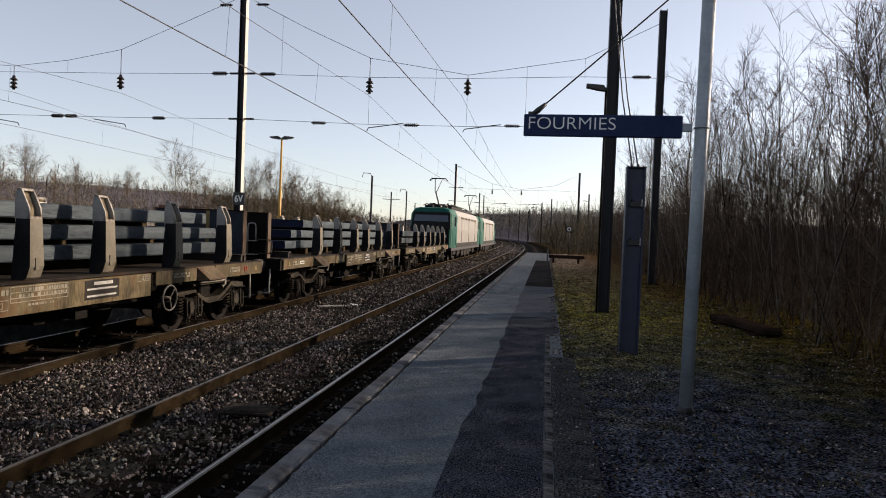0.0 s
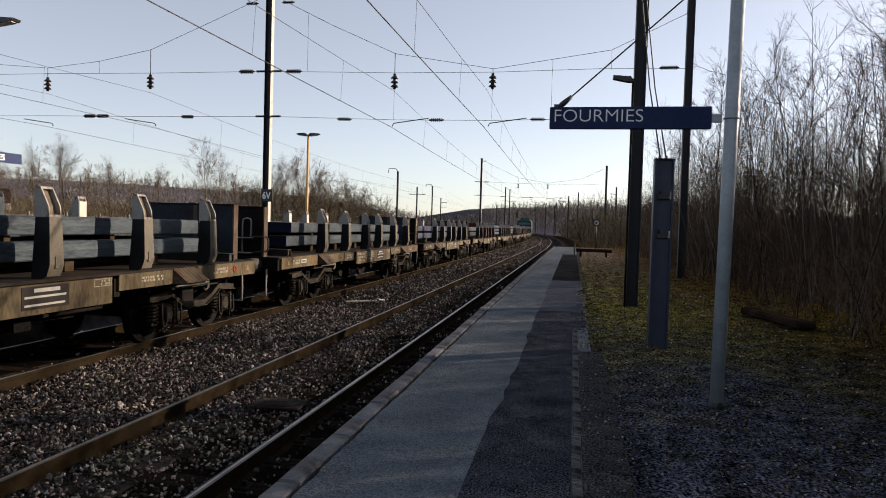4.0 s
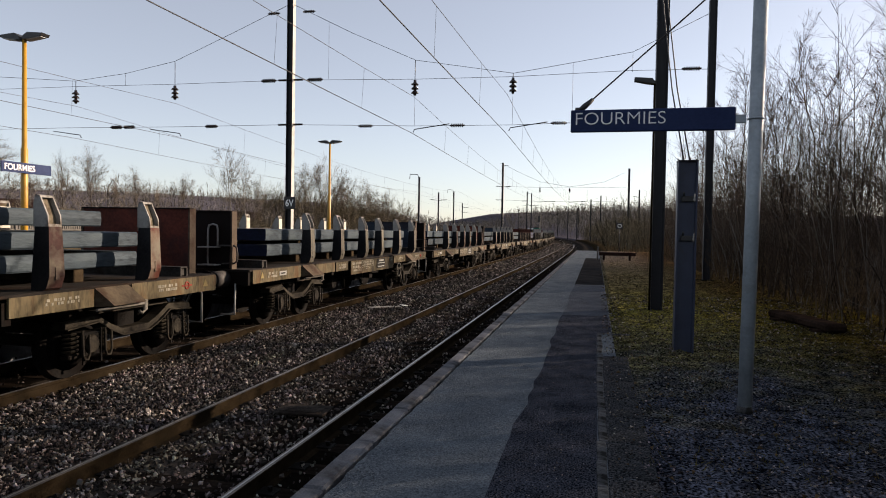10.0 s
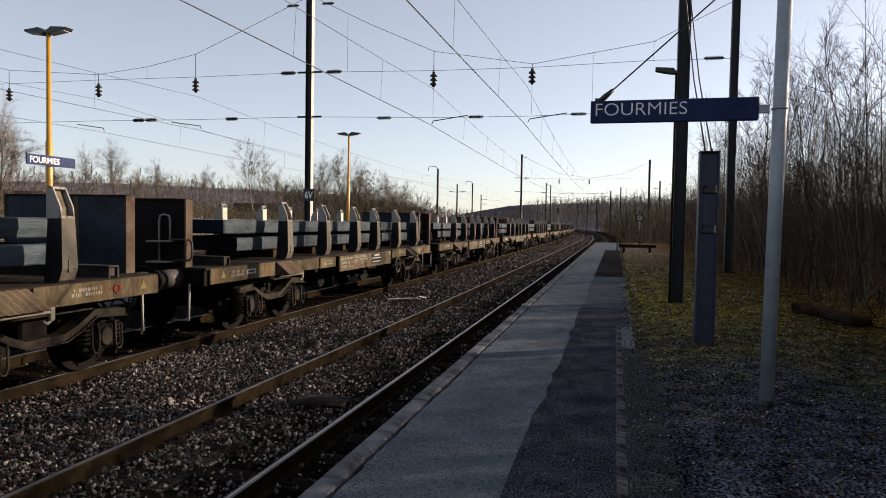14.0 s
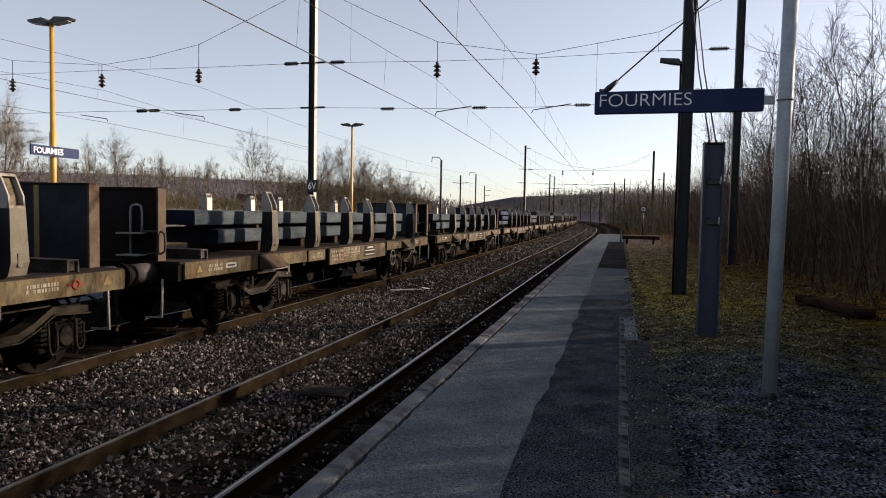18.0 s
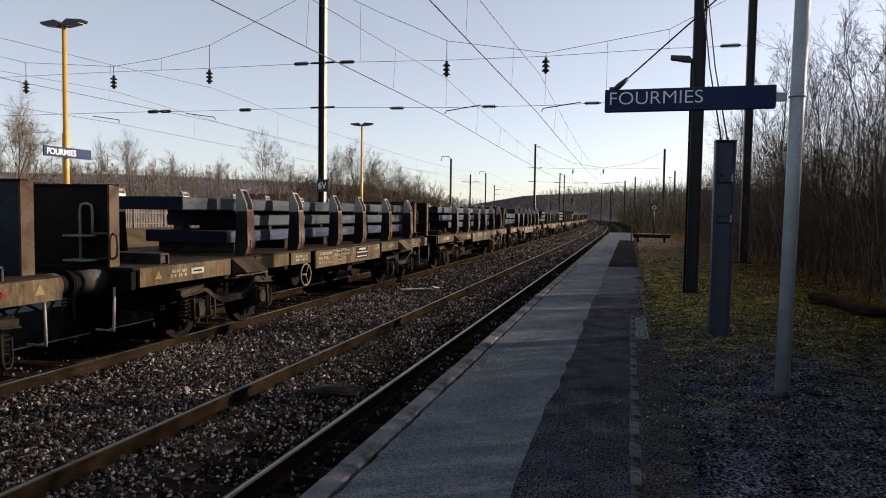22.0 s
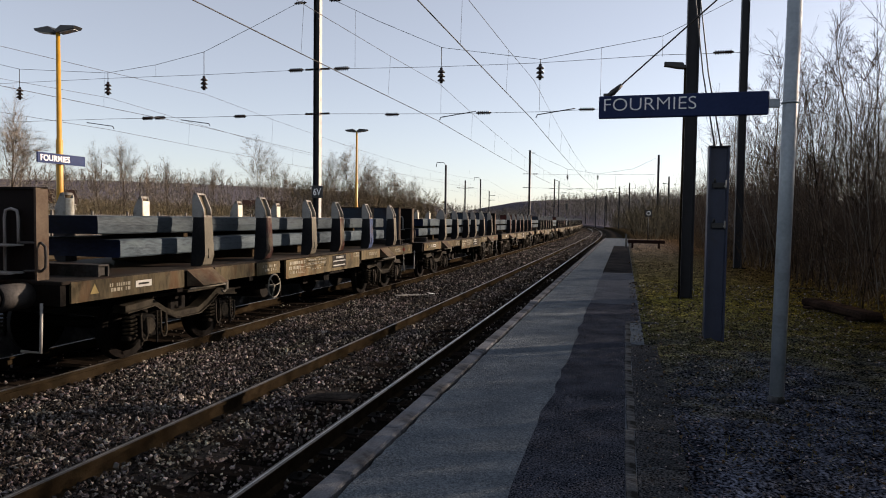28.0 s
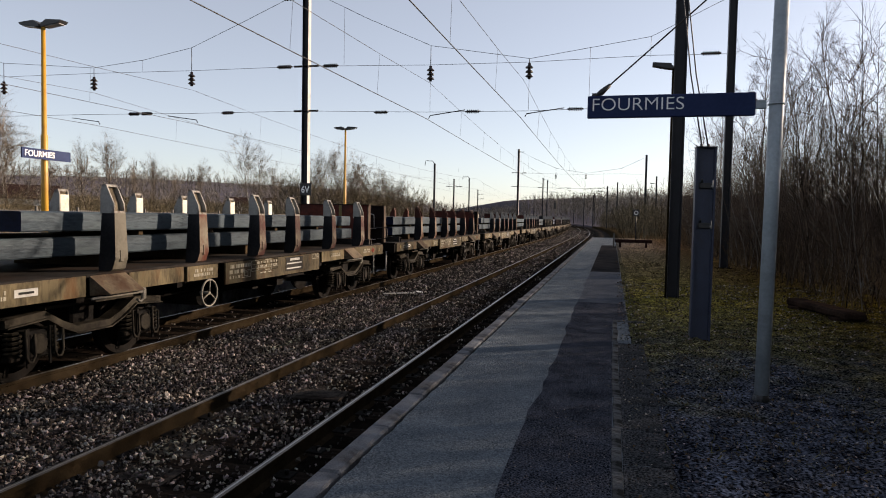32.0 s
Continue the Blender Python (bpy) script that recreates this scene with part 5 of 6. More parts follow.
def wagon(post, wheel_at, seed, red_end=False):
    """A bogie flat wagon with stanchions and end bulkheads; y ahead, z from the rail's top."""
    rng = random.Random(seed)
    red_end = red_end or post in ("red", "mixed", "maroon")
    colour = {"olive": "olive-grey", "red": "rust-red", "mixed": "maroon and white", "maroon": "dark maroon", "blue": "olive, blue and red"}[post]
    w = thing("flat_wagon", f"brown flat wagon with {colour} stanchions and rusty bulkheads", "railway wagon", group="wagons of the freight train")
    Y = lambda o: HALF - o
    frame = Geo().box(-0.9, 0.9, -HALF + 0.05, HALF - 0.05, 0.86, 1.14).box(-0.28, 0.28, -3.2, 3.2, 0.5, 0.9)
    frame.box(-1.36, 1.36, -HALF, -HALF + 0.08, 0.95, 1.19).box(-1.36, 1.36, HALF - 0.08, HALF, 0.95, 1.19)
    for o in (2.0, 4.0, 8.9, 10.8):
        frame.box(-1.36, 1.36, Y(o) - 0.06, Y(o) + 0.06, 0.9, 1.15)
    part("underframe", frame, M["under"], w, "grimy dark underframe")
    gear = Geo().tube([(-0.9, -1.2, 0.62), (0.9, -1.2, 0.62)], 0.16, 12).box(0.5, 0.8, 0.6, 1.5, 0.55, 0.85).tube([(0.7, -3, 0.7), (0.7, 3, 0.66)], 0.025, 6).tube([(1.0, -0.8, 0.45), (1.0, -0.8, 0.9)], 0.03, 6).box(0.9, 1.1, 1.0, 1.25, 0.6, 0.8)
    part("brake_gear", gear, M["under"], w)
    part("deck", Geo().box(-1.385, 1.385, -HALF, HALF, 1.19, 1.232, bevel=0.008), M["deck"], w, "worn steel deck")
    for sx in (-1, 1):
        def side(o0, o1, z0, z1, x=1.395, th=0.03, cut=0.0):
            g = Geo()
            a, b = sorted((sx * x, sx * (x - th)))
            y0, y1 = Y(o1), Y(o0)
            g.prism([(y0, z1), (y1, z1), (y1, z0 + (cut if cut > 0 else 0)), (y1 - abs(cut) * 1.5, z0), (y0 + abs(cut) * 1.5, z0), (y0, z0 + (-cut if cut < 0 else 0))], a, b, "x")
            return g
        part("sole_bar", side(0.0, 2.05, 0.97, 1.215), M["wagon"], w)
        part("sole_bar", side(2.75, 4.0, 0.98, 1.20), M["wagon"], w)
        part("sole_bar", side(8.85, 10.0, 0.98, 1.20), M["wagon"], w)
        part("sole_bar", side(10.75, 12.8, 0.97, 1.215), M["wagon"], w)
        part("side_panel", side(4.15, 7.75, 0.835, 1.185, 1.40, 0.035), M["wagon"], w, "brown side panel with stencilled markings")
        part("equipment_box", side(7.95, 8.75, 0.97, 1.19, 1.385, 0.25), M["wagon"], w)
        for o in (2.05, 10.0):
            y0, y1, k = Y(o + 0.68), Y(o + 0.06), 0.1
            m, rib = (12, 0.016) if seed % 3 == 0 or post == "red" else (1, 0.0)      # some flaps are ribbed
            cols = [(y0 + (y1 - y0) * i / m, rib * (i % 2)) for i in range(m + 1)]
            vs = [(sx * (1.385 + h * 0.7), u, 1.21 + h * 0.7) for u, h in cols] + [(sx * (1.60 + h * 0.7), u + k, 0.985 + h * 0.7) for u, h in cols] + [(sx * 1.385, y0, 0.97), (sx * 1.385, y1, 0.97)]
            c = m + 1
            flap = Geo().add(vs, [(i, i + 1, c + i + 1, c + i) for i in range(m)] + [(0, c, 2 * c), (m, 2 * c + 1, 2 * c - 1), tuple(range(c, 2 * c)) + (2 * c + 1, 2 * c), tuple(range(m, -1, -1)) + (2 * c, 2 * c + 1)])
            f = part("ramp_flap", flap, M["flap"], w, "brown wedge-shaped ramp flap")
            part("flap_bar", Geo().tube([(sx * 1.52, Y(o + 0.0) + 0.12, 0.95), (sx * 1.52, Y(o + 0.8), 0.95)], 0.018, 6), M["wheel_yellow"], f, "yellow bar")
            part("flap_hook", Geo().box(*sorted((sx * 1.50, sx * 1.54)), Y(o) + 0.08, Y(o) + 0.15, 0.85, 1.0, bevel=0.01).tube([(sx * 1.52, Y(o) + 0.12, 0.87), (sx * 1.52, Y(o) + 0.05, 0.82), (sx * 1.52, Y(o) - 0.01, 0.86)], 0.018, 6), M["wheel_yellow"], f, "yellow hook")
        if sx > 0:
            mk = Geo()
            bars(rng, mk, sx * 1.401, Y(7.71), Y(6.98), 1.075, 1.16, 1, sx, 1.7)
            bars(rng, mk, sx * 1.401, Y(7.71), Y(7.18), 0.985, 1.07, 1, sx, 1.7)
            bars(rng, mk, sx * 1.401, Y(7.71), Y(7.32), 0.905, 0.97, 1, sx)
            bars(rng, mk, sx * 1.401, Y(6.92), Y(6.02), 1.105, 1.16, 1, sx)
            bars(rng, mk, sx * 1.401, Y(6.92), Y(6.02), 1.04, 1.09, 1, sx)
            bars(rng, mk, sx * 1.401, Y(6.75), Y(6.25), 0.93, 0.965, 1, sx)
            bars(rng, mk, sx * 1.401, Y(4.46), Y(4.2), 1.09, 1.165, 2, sx)
            bars(rng, mk, sx * 1.396, Y(1.6), Y(1.05), 1.05, 1.16, 2, sx)
            bars(rng, mk, sx * 1.396, Y(3.6), Y(3.0), 1.06, 1.15, 2, sx)
            bars(rng, mk, sx * 1.396, Y(12.3), Y(11.85), 1.04, 1.16, 2, sx)
            bars(rng, mk, sx * 1.386, Y(8.65), Y(8.1), 1.02, 1.15, 2, sx)
            tagged(part("markings", mk, M["mark"], w, "cream stencilled bars"), kind="stuff")
            a, b = sorted((sx * 1.401, sx * 1.406))
            cp = part("company_plate", Geo().box(a, b, Y(5.68), Y(4.95), 0.90, 1.165), M["plate"], w, "dark plate with pale bars")
            ln = Geo()
            a, b = sorted((sx * 1.406, sx * 1.409))
            ln.box(a, b, Y(5.5), Y(5.1), 1.095, 1.14).box(a, b, Y(5.64), Y(5.0), 1.03, 1.055).box(a, b, Y(5.64), Y(5.02), 0.935, 0.96)
            part("bar", ln, M["mark_white"], cp)
            for o in (0.3, 12.45):
                a, b = sorted((sx * 1.396, sx * 1.399))
                part("warning_sign", Geo().prism([(Y(o) - 0.07, 1.05), (Y(o) + 0.07, 1.05), (Y(o), 1.17)], a, b, "x"), M["warn"], w, "yellow warning triangle")
            em = Geo().ring((sx * 1.396, Y(0.8), 1.1), 0.05, 0.014, "x", 14).box(*sorted((sx * 1.396, sx * 1.4)), Y(0.93), Y(0.67), 1.088, 1.112)
            part("emblem", em, M["emblem"], w, "faded red emblem")
            outline = Geo()
            for o0, o1, z0, z1 in ((6.95, 6.0, 0.985, 1.175), (6.95, 6.0, 1.035, 1.04), (6.95, 6.0, 1.1, 1.108), (6.72, 6.48, 0.985, 1.175), (6.24, 6.0, 0.985, 1.175), (7.26, 6.98, 0.905, 1.03), (7.18, 7.06, 0.93, 1.0), (4.5, 4.17, 1.075, 1.175)):
                for q in ((Y(o0), Y(o1), z0, z0 + 0.008), (Y(o0), Y(o1), z1 - 0.008, z1), (Y(o0), Y(o0) + 0.008, z0, z1), (Y(o1) - 0.008, Y(o1), z0, z1)):
                    outline.box(*sorted((sx * 1.4, sx * 1.4035)), *q)
            tagged(part("marking_frame", outline, M["mark"], w, "thin cream painted frames"), kind="stuff")
            lp = part("load_plate", Geo().box(*sorted((sx * 1.396, sx * 1.401)), Y(11.75), Y(11.45), 1.06, 1.145), M["mark_white"], w, "small white plate")
            part("bar", Geo().box(*sorted((sx * 1.401, sx * 1.403)), Y(11.7), Y(11.5), 1.09, 1.115), M["plate"], lp)
        hw = part("handwheel", Geo().ring((sx * 1.46, Y(wheel_at), 0.76), 0.205, 0.016, "x", 24).tube([(sx * 1.3, Y(wheel_at), 0.76), (sx * 1.47, Y(wheel_at), 0.76)], 0.025, 8), M["wheel_yellow"], w, "faded yellow brake handwheel")
        for k in range(3):
            t = math.radians(90 + 120 * k + seed * 25)
            part("spoke", Geo().tube([(sx * 1.46, Y(wheel_at), 0.76), (sx * 1.46, Y(wheel_at) + 0.2 * math.cos(t), 0.76 + 0.2 * math.sin(t))], 0.011, 6), M["wheel_yellow"], hw)
        for i, o in enumerate(STATIONS):
            me, tip = POSTS[("olive", "blue_white", "red_white", "olive", "mixed", "olive")[i] if post == "blue" else rng.choice(("olive", "red_white", "mixed", "mixed")) if post == "mixed" else "mixed" if post == "maroon" else post]
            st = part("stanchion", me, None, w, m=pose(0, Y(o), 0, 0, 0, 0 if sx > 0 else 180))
            part("stanchion_tip", tip, None, st, "pale hollow tip" if post != "red" else "")
    for sy in (-1, 1):
        y = sy * (HALF - 0.16)
        # rear bulkhead in rust darkened for shade, the one ahead in its own paint
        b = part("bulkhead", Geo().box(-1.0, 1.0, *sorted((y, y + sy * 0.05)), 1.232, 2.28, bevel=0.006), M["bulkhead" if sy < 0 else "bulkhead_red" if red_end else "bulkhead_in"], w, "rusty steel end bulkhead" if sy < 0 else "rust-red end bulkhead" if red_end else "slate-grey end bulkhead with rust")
        for sx in (-1, 1):
            g = Geo().box(*sorted((sx * 1.0, sx * 1.03)), *sorted((y - sy * 0.02, y + sy * 0.15)), 1.232, 2.29)
            g.prism([(sx * 1.0, 1.25), (sx * 0.93, 1.25), (sx * 0.99, 2.28), (sx * 1.0, 2.28)], *sorted((y + sy * 0.05, y + sy * 0.075)), "y")
            part("edge_flange", g, M["bulkhead_edge"], b, "pale worn edge flange")
            if sy < 0:
                part("handrail", Geo().tube([(sx * 0.72, y - 0.1, 1.66), (sx * 1.05, y - 0.1, 1.66), (sx * 1.1, y - 0.1, 1.62), (sx * 1.11, y - 0.1, 1.5), (sx * 1.1, y - 0.1, 1.38), (sx * 1.05, y - 0.1, 1.34), (sx * 0.8, y - 0.1, 1.33)], 0.017, 6), M["buffer"], b, "dull grey curved handrail")
                for z in (1.30, 1.62):
                    part("step", Geo().box(sx * 0.58 - 0.17, sx * 0.58 + 0.17, y - 0.28, y - 0.02, z, z + 0.02), M["handrail"], b, "grey step")
                part("handrail", Geo().tube([(sx * 0.5, y - 0.08, 1.3), (sx * 0.5, y - 0.08, 1.95), (sx * 0.52, y - 0.08, 2.03), (sx * 0.6, y - 0.08, 2.05), (sx * 0.68, y - 0.08, 2.03), (sx * 0.7, y - 0.08, 1.95), (sx * 0.7, y - 0.08, 1.64)], 0.017, 6), M["handrail"], b, "grey looped handrail")
        part("top_edge", Geo().box(-1.03, 1.03, *sorted((y - sy * 0.02, y + sy * 0.09)), 2.28, 2.30), M["bulkhead"], b)
        if sy > 0:
            part("stripe", Geo().box(0.16, 0.24, *sorted((y, y - sy * 0.006)), 1.25, 2.27), M["warn" if seed % 2 else "bulkhead_edge"], b)
        part("stop_beam", Geo().box(-1.27, 1.27, *sorted((y - sy * 0.52, y - sy * 0.62)), 1.245, 1.355).box(-1.3, 1.3, *sorted((y - sy * 0.48, y - sy * 0.66)), 1.355, 1.38, bevel=0.006).box(-1.3, 1.3, *sorted((y - sy * 0.48, y - sy * 0.505)), 1.232, 1.355).box(-1.3, 1.3, *sorted((y - sy * 0.635, y - sy * 0.66)), 1.232, 1.355), M["stop"], w, "low steel stop beam")
        for sx in (-1, 1):
            bf = part("buffer", Geo().tube([(sx * 0.875, sy * HALF, 1.06), (sx * 0.875, sy * (HALF + 0.40), 1.06)], 0.15, 18), M["buffer"], w, "worn grey buffer casing")
            part("buffer_head", Geo().tube([(sx * 0.875, sy * (HALF + 0.38), 1.06), (sx * 0.875, sy * (HALF + 0.53), 1.06)], 0.12, 14).tube([(sx * 0.875, sy * (HALF + 0.532), 1.06), (sx * 0.875, sy * (HALF + 0.558), 1.06)], [0.172, 0.165], 20), M["under"], bf, "dark grimy buffer head")
            part("shunter_step", Geo().tube([(sx * 1.12, sy * (HALF + 0.02), 0.98), (sx * 1.12, sy * (HALF + 0.04), 0.42), (sx * 0.85, sy * (HALF + 0.04), 0.42)], 0.018, 6), M["handrail"], w, "grey shunter's step")
        part("coupler", Geo().box(-0.08, 0.08, *sorted((sy * HALF, sy * (HALF + 0.3))), 1.0, 1.12).tube([(0, sy * (HALF + 0.28), 1.04), (0.02, sy * (HALF + 0.45), 0.9), (0, sy * (HALF + 0.62), 0.95)], 0.03, 6).tube([(0.3, sy * HALF, 1.0), (0.32, sy * (HALF + 0.3), 0.62), (0.2, sy * (HALF + 0.6), 0.85)], 0.025, 6), M["black"], w)
        bo = part("bogie", BOGIE[0], None, w, "brown-grimed bogie frame with coil springs", m=pose(0, 0.5 + sy * 4.35, 0))
        for q in (0, 180):
            part("side_frame", BOGIE[3], None, bo, m=pose(0, 0, 0, 0, 0, q))
        for ay in (-0.9, 0.9):
            part("wheelset", BOGIE[1], None, bo, m=pose(0, ay, 0.46))
            for q in (0, 180):
                part("axle_box", BOGIE[2], None, bo, m=pose(0, ay, 0, 0, 0, q))
    for o in (2.3, 4.2, 6.0, 7.8, 9.6):
        part("bolster", Geo().box(-0.78, 0.78, Y(o) - 0.09, Y(o) + 0.09, 1.232, 1.41, bevel=0.01), M["batten"], w, "timber bolster")
    return w


def slab_mesh(length, width, thick, rng, material):
    """A rough-rolled steel slab, rounded at its edges and slightly uneven."""
    g, n = Geo(), 12
    c = 0.018
    sec = [(-width / 2 + c, 0), (width / 2 - c, 0), (width / 2, c), (width / 2 + 0.004, thick / 2), (width / 2, thick - c), (width / 2 - c, thick), (-width / 2 + c, thick), (-width / 2, thick - c), (-width / 2 - 0.004, thick / 2), (-width / 2, c)]
    vs = [(x + rng.uniform(-0.004, 0.004), -length / 2 + length * i / n, z + rng.uniform(-0.002, 0.002)) for i in range(n + 1) for x, z in sec]
    k = len(sec)
    fs = [(i * k + j, i * k + (j + 1) % k, (i + 1) * k + (j + 1) % k, (i + 1) * k + j) for i in range(n) for j in range(k)] + [tuple(range(k)), tuple(n * k + j for j in range(k))[::-1]]
    # both end faces take the colour darkened for shade
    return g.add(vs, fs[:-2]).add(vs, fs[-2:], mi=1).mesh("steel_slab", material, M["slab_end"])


srng = random.Random(11)
SLABS = [(ln, slab_mesh(ln, wd, 0.245, srng, M[m])) for ln, wd, m in ((10.4, 1.70, "slab"), (10.7, 1.66, "slab"), (10.1, 1.72, "slab"), (9.5, 1.64, "slab_blue"), (10.5, 1.68, "slab_blue"), (8.8, 1.62, "slab"))]
THIN = [(ln, slab_mesh(ln, wd, 0.208, srng, M[m])) for ln, wd, m in ((10.4, 1.70, "slab"), (10.7, 1.66, "slab"), (10.0, 1.72, "slab"), (9.2, 1.64, "slab_blue"), (9.9, 1.68, "slab_blue"), (8.6, 1.62, "slab"))]
BATTEN = Geo().box(-0.78, 0.78, -0.05, 0.05, -0.075, -0.002, bevel=0.006).mesh("batten", M["batten"])

# per wagon, counted from the locomotives: stanchion colours, three slabs high, dark slabs, handwheel ahead
RED, MAROON, MIXED = {11, 28, 46}, {1, 32, 37, 42}, {1, 3, 13, 15, 16, 19, 22, 24, 31, 32, 37, 39, 41, 44, 45, 46, 47}
THREE, DARK, WHEEL_AHEAD = {-1, 0, 1, 2, 15, 24, 28, 29, 31, 32, 33, 34, 35, 36}, {2, 4, 10, 24, 29, 35, 42}, {-1, 0, 2, 3, 5, 9, 11, 13, 14, 18, 20, 23, 26, 27, 29, 31, 34, 37, 40, 44, 46}
STACKS = {1: (3, 2, 4), 28: (0, 5, 5), 29: (0, 5, 5), 31: (5, 4, 0), 32: (3, 5, 0), 34: (3, 4, 3), 35: (2, 2, 3), 36: (2, 2, 3)}   # which slabs lie on these wagons, from below
CHALK = Geo().box(-0.35, -0.02, -4.308, -4.301, 0.085, 0.13).box(0.08, 0.4, -4.308, -4.301, 0.085, 0.13).mesh("chalk_mark", M["mark_white"])
RED_END = {9, 18}         # grey-posted wagons with a red bulkhead ahead
protos, TRAIN = {}, []
for k in range(-2, 50):
    post = "blue" if k == 41 else "maroon" if k in MAROON else "red" if k in RED else "mixed" if k in MIXED else "olive"
    key = (post, k in WHEEL_AHEAD, k % 3 if post != "red" else 0, k in RED_END)
    if key not in protos:
        protos[key] = wagon(post, 3.7 if key[1] else 8.3, 50 if key[3] else 1 + sum(not q[3] for q in protos), key[3])
        w = protos[key]
    else:
        w = copy_thing(protos[key], Matrix())
    at = 13.86 - PITCH * k - HALF
    TRAIN.append((w, at, Matrix(), True))
    layers = 3 if k in THREE else 2
    shift = srng.uniform(-0.25, 0.25)
    for j in range(layers):
        if k in STACKS:
            srng.random()
        ln, me = THIN[STACKS[k][j]] if k in STACKS else (THIN if layers == 3 else SLABS)[srng.choice((3, 4)) if (k in DARK and j >= layers - 2) else srng.choice((0, 1, 2, 5) if j == 2 else (0, 1, 2))]
        local = pose(srng.uniform(-0.04, 0.04), HALF - 0.95 - ln / 2 - 0.15 * srng.random() + (0.3 if k in STACKS else min(0, shift)) - (0.9 if j == 2 and k not in STACKS else 0) * srng.random() + (0.5 if k == 44 else 0), 1.412 + (0.282 if layers == 3 else 0.32) * j, 0, 0, srng.uniform(-0.35, 0.35))
        sl = tagged(new("steel_slab", me), "grey-blue rolled steel slab lying on a flat wagon" if me.materials[0] == M["slab"] else "blue-black rolled steel slab lying on a flat wagon", "steel slab", group="slabs on the train")
        if j:
            for y in (-3.2, -1.1, 1.0, 3.1):
                part("batten", BATTEN, None, sl, m=pose(0, y + srng.uniform(-0.3, 0.3), 0))
        if k in (28, 29) and j:
            part("chalk_mark", CHALK, None, sl, "white chalk bars")
        TRAIN.append((sl, at, local, False))


def locomotive():
    t = thing("locomotive", "green and pale grey electric locomotive with raised pantograph", "locomotive", group="locomotives of the train")
    L = 9.15
    def shell(y0, y1, nose0=0.0, nose1=0.0):
        """A length of the body; an end with a nose leans back and is rounded in plan."""
        sec = [(-1.42, 1.0), (-1.45, 2.2), (-1.43, 3.15), (-1.25, 3.5), (-0.9, 3.62), (0.9, 3.62), (1.25, 3.5), (1.43, 3.15), (1.45, 2.2), (1.42, 1.0)]
        g = Geo()
        n = len(sec)
        rings = [(y0 + d, s, 1, nose0) for d, s in (((0, 0.87), (0.12, 0.94), (0.45, 1)) if nose0 else ((0, 1),))] + [(y1 - d, s, -1, nose1) for d, s in (((0.45, 1), (0.12, 0.94), (0, 0.87)) if nose1 else ((0, 1),))]
        vs = [(x * s, y + way * nose * max(0, z - 2.35), z - (1 - s) * 0.6 * max(0, z - 2.9)) for y, s, way, nose in rings for x, z in sec]
        e = (len(rings) - 1) * n
        return g.add(vs, [tuple(range(n)), tuple(range(e + n - 1, e - 1, -1))] + [(i * n + k, i * n + n + k, i * n + n + (k + 1) % n, i * n + (k + 1) % n) for i in range(len(rings) - 1) for k in range(n)])
    part("body", shell(-L + 2.3, L - 2.3), M["loco_pale"], t, "pale grey body side")
    for sy in (-1, 1):
        cab = part("cab", shell(-L, -L + 2.298, nose0=0.28) if sy < 0 else shell(L - 2.298, L, nose1=0.28), M["loco_green"], t, "green cab")
        y = lambda z: sy * (L - 0.28 * max(0, z - 2.35) + 0.012)
        part("windscreen", Geo().add([(-1.15, y(2.68), 2.68), (1.15, y(2.68), 2.68), (1.08, y(3.10), 3.10), (-1.08, y(3.10), 3.10), (-1.15, y(2.68) - sy * 0.03, 2.68), (1.15, y(2.68) - sy * 0.03, 2.68), (1.08, y(3.10) - sy * 0.03, 3.10), (-1.08, y(3.10) - sy * 0.03, 3.10)], [(0, 1, 2, 3), (7, 6, 5, 4), (0, 4, 5, 1), (1, 5, 6, 2), (2, 6, 7, 3), (3, 7, 4, 0)]), M["windscreen"], cab, "wide blue-grey reflecting windscreen")
        part("windscreen_surround", Geo().add([(sx * w, y(z) - sy * d, z) for d in (0.007, 0.04) for sx, w, z in ((-1, 1.3, 2.2), (1, 1.3, 2.2), (1, 1.2, 3.3), (-1, 1.2, 3.3))], [(0, 1, 2, 3), (7, 6, 5, 4), (0, 4, 5, 1), (1, 5, 6, 2), (2, 6, 7, 3), (3, 7, 4, 0)]), M["loco_roof"], cab, "black windscreen surround")
        part("front_band", Geo().box(-1.15, 1.15, *sorted((sy * (L - 0.02), sy * (L + 0.008))), 1.02, 1.3, bevel=0.003), M["steel_dark"], cab, "dark band over the buffers")
        # shade on the lower front, put in as a dark panel
        part("front_panel", Geo().box(-1.18, 1.18, *sorted((sy * (L - 0.02), sy * (L + 0.006))), 1.32, 2.32, bevel=0.003), M["plate"], cab, "dark panel for the shaded front under the windscreen")
        part("cab_steps", Geo().box(-1.38, -1.2, *sorted((sy * (L - 0.35), sy * (L - 0.75))), 0.35, 1.0).box(1.2, 1.38, *sorted((sy * (L - 0.35), sy * (L - 0.75))), 0.35, 1.0), M["under"], cab)
        for sx in (-1, 1):
            part("cab_door", Geo().box(*sorted((sx * 1.43, sx * 1.458)), *sorted((sy * (L - 1.72), sy * (L - 2.22))), 1.15, 3.0, bevel=0.004), M["loco_green"], cab)
            part("headlight", Geo().tube([(sx * 0.95, sy * (L - 0.01), 1.75), (sx * 0.95, sy * (L + 0.03), 1.75)], 0.12, 12), M["lamp_glass"], cab)
            part("side_window", Geo().box(*sorted((sx * 1.438, sx * 1.456)), *sorted((sy * (L - 0.9), sy * (L - 1.6))), 2.4, 3.05, bevel=0.005), M["glass"], cab)
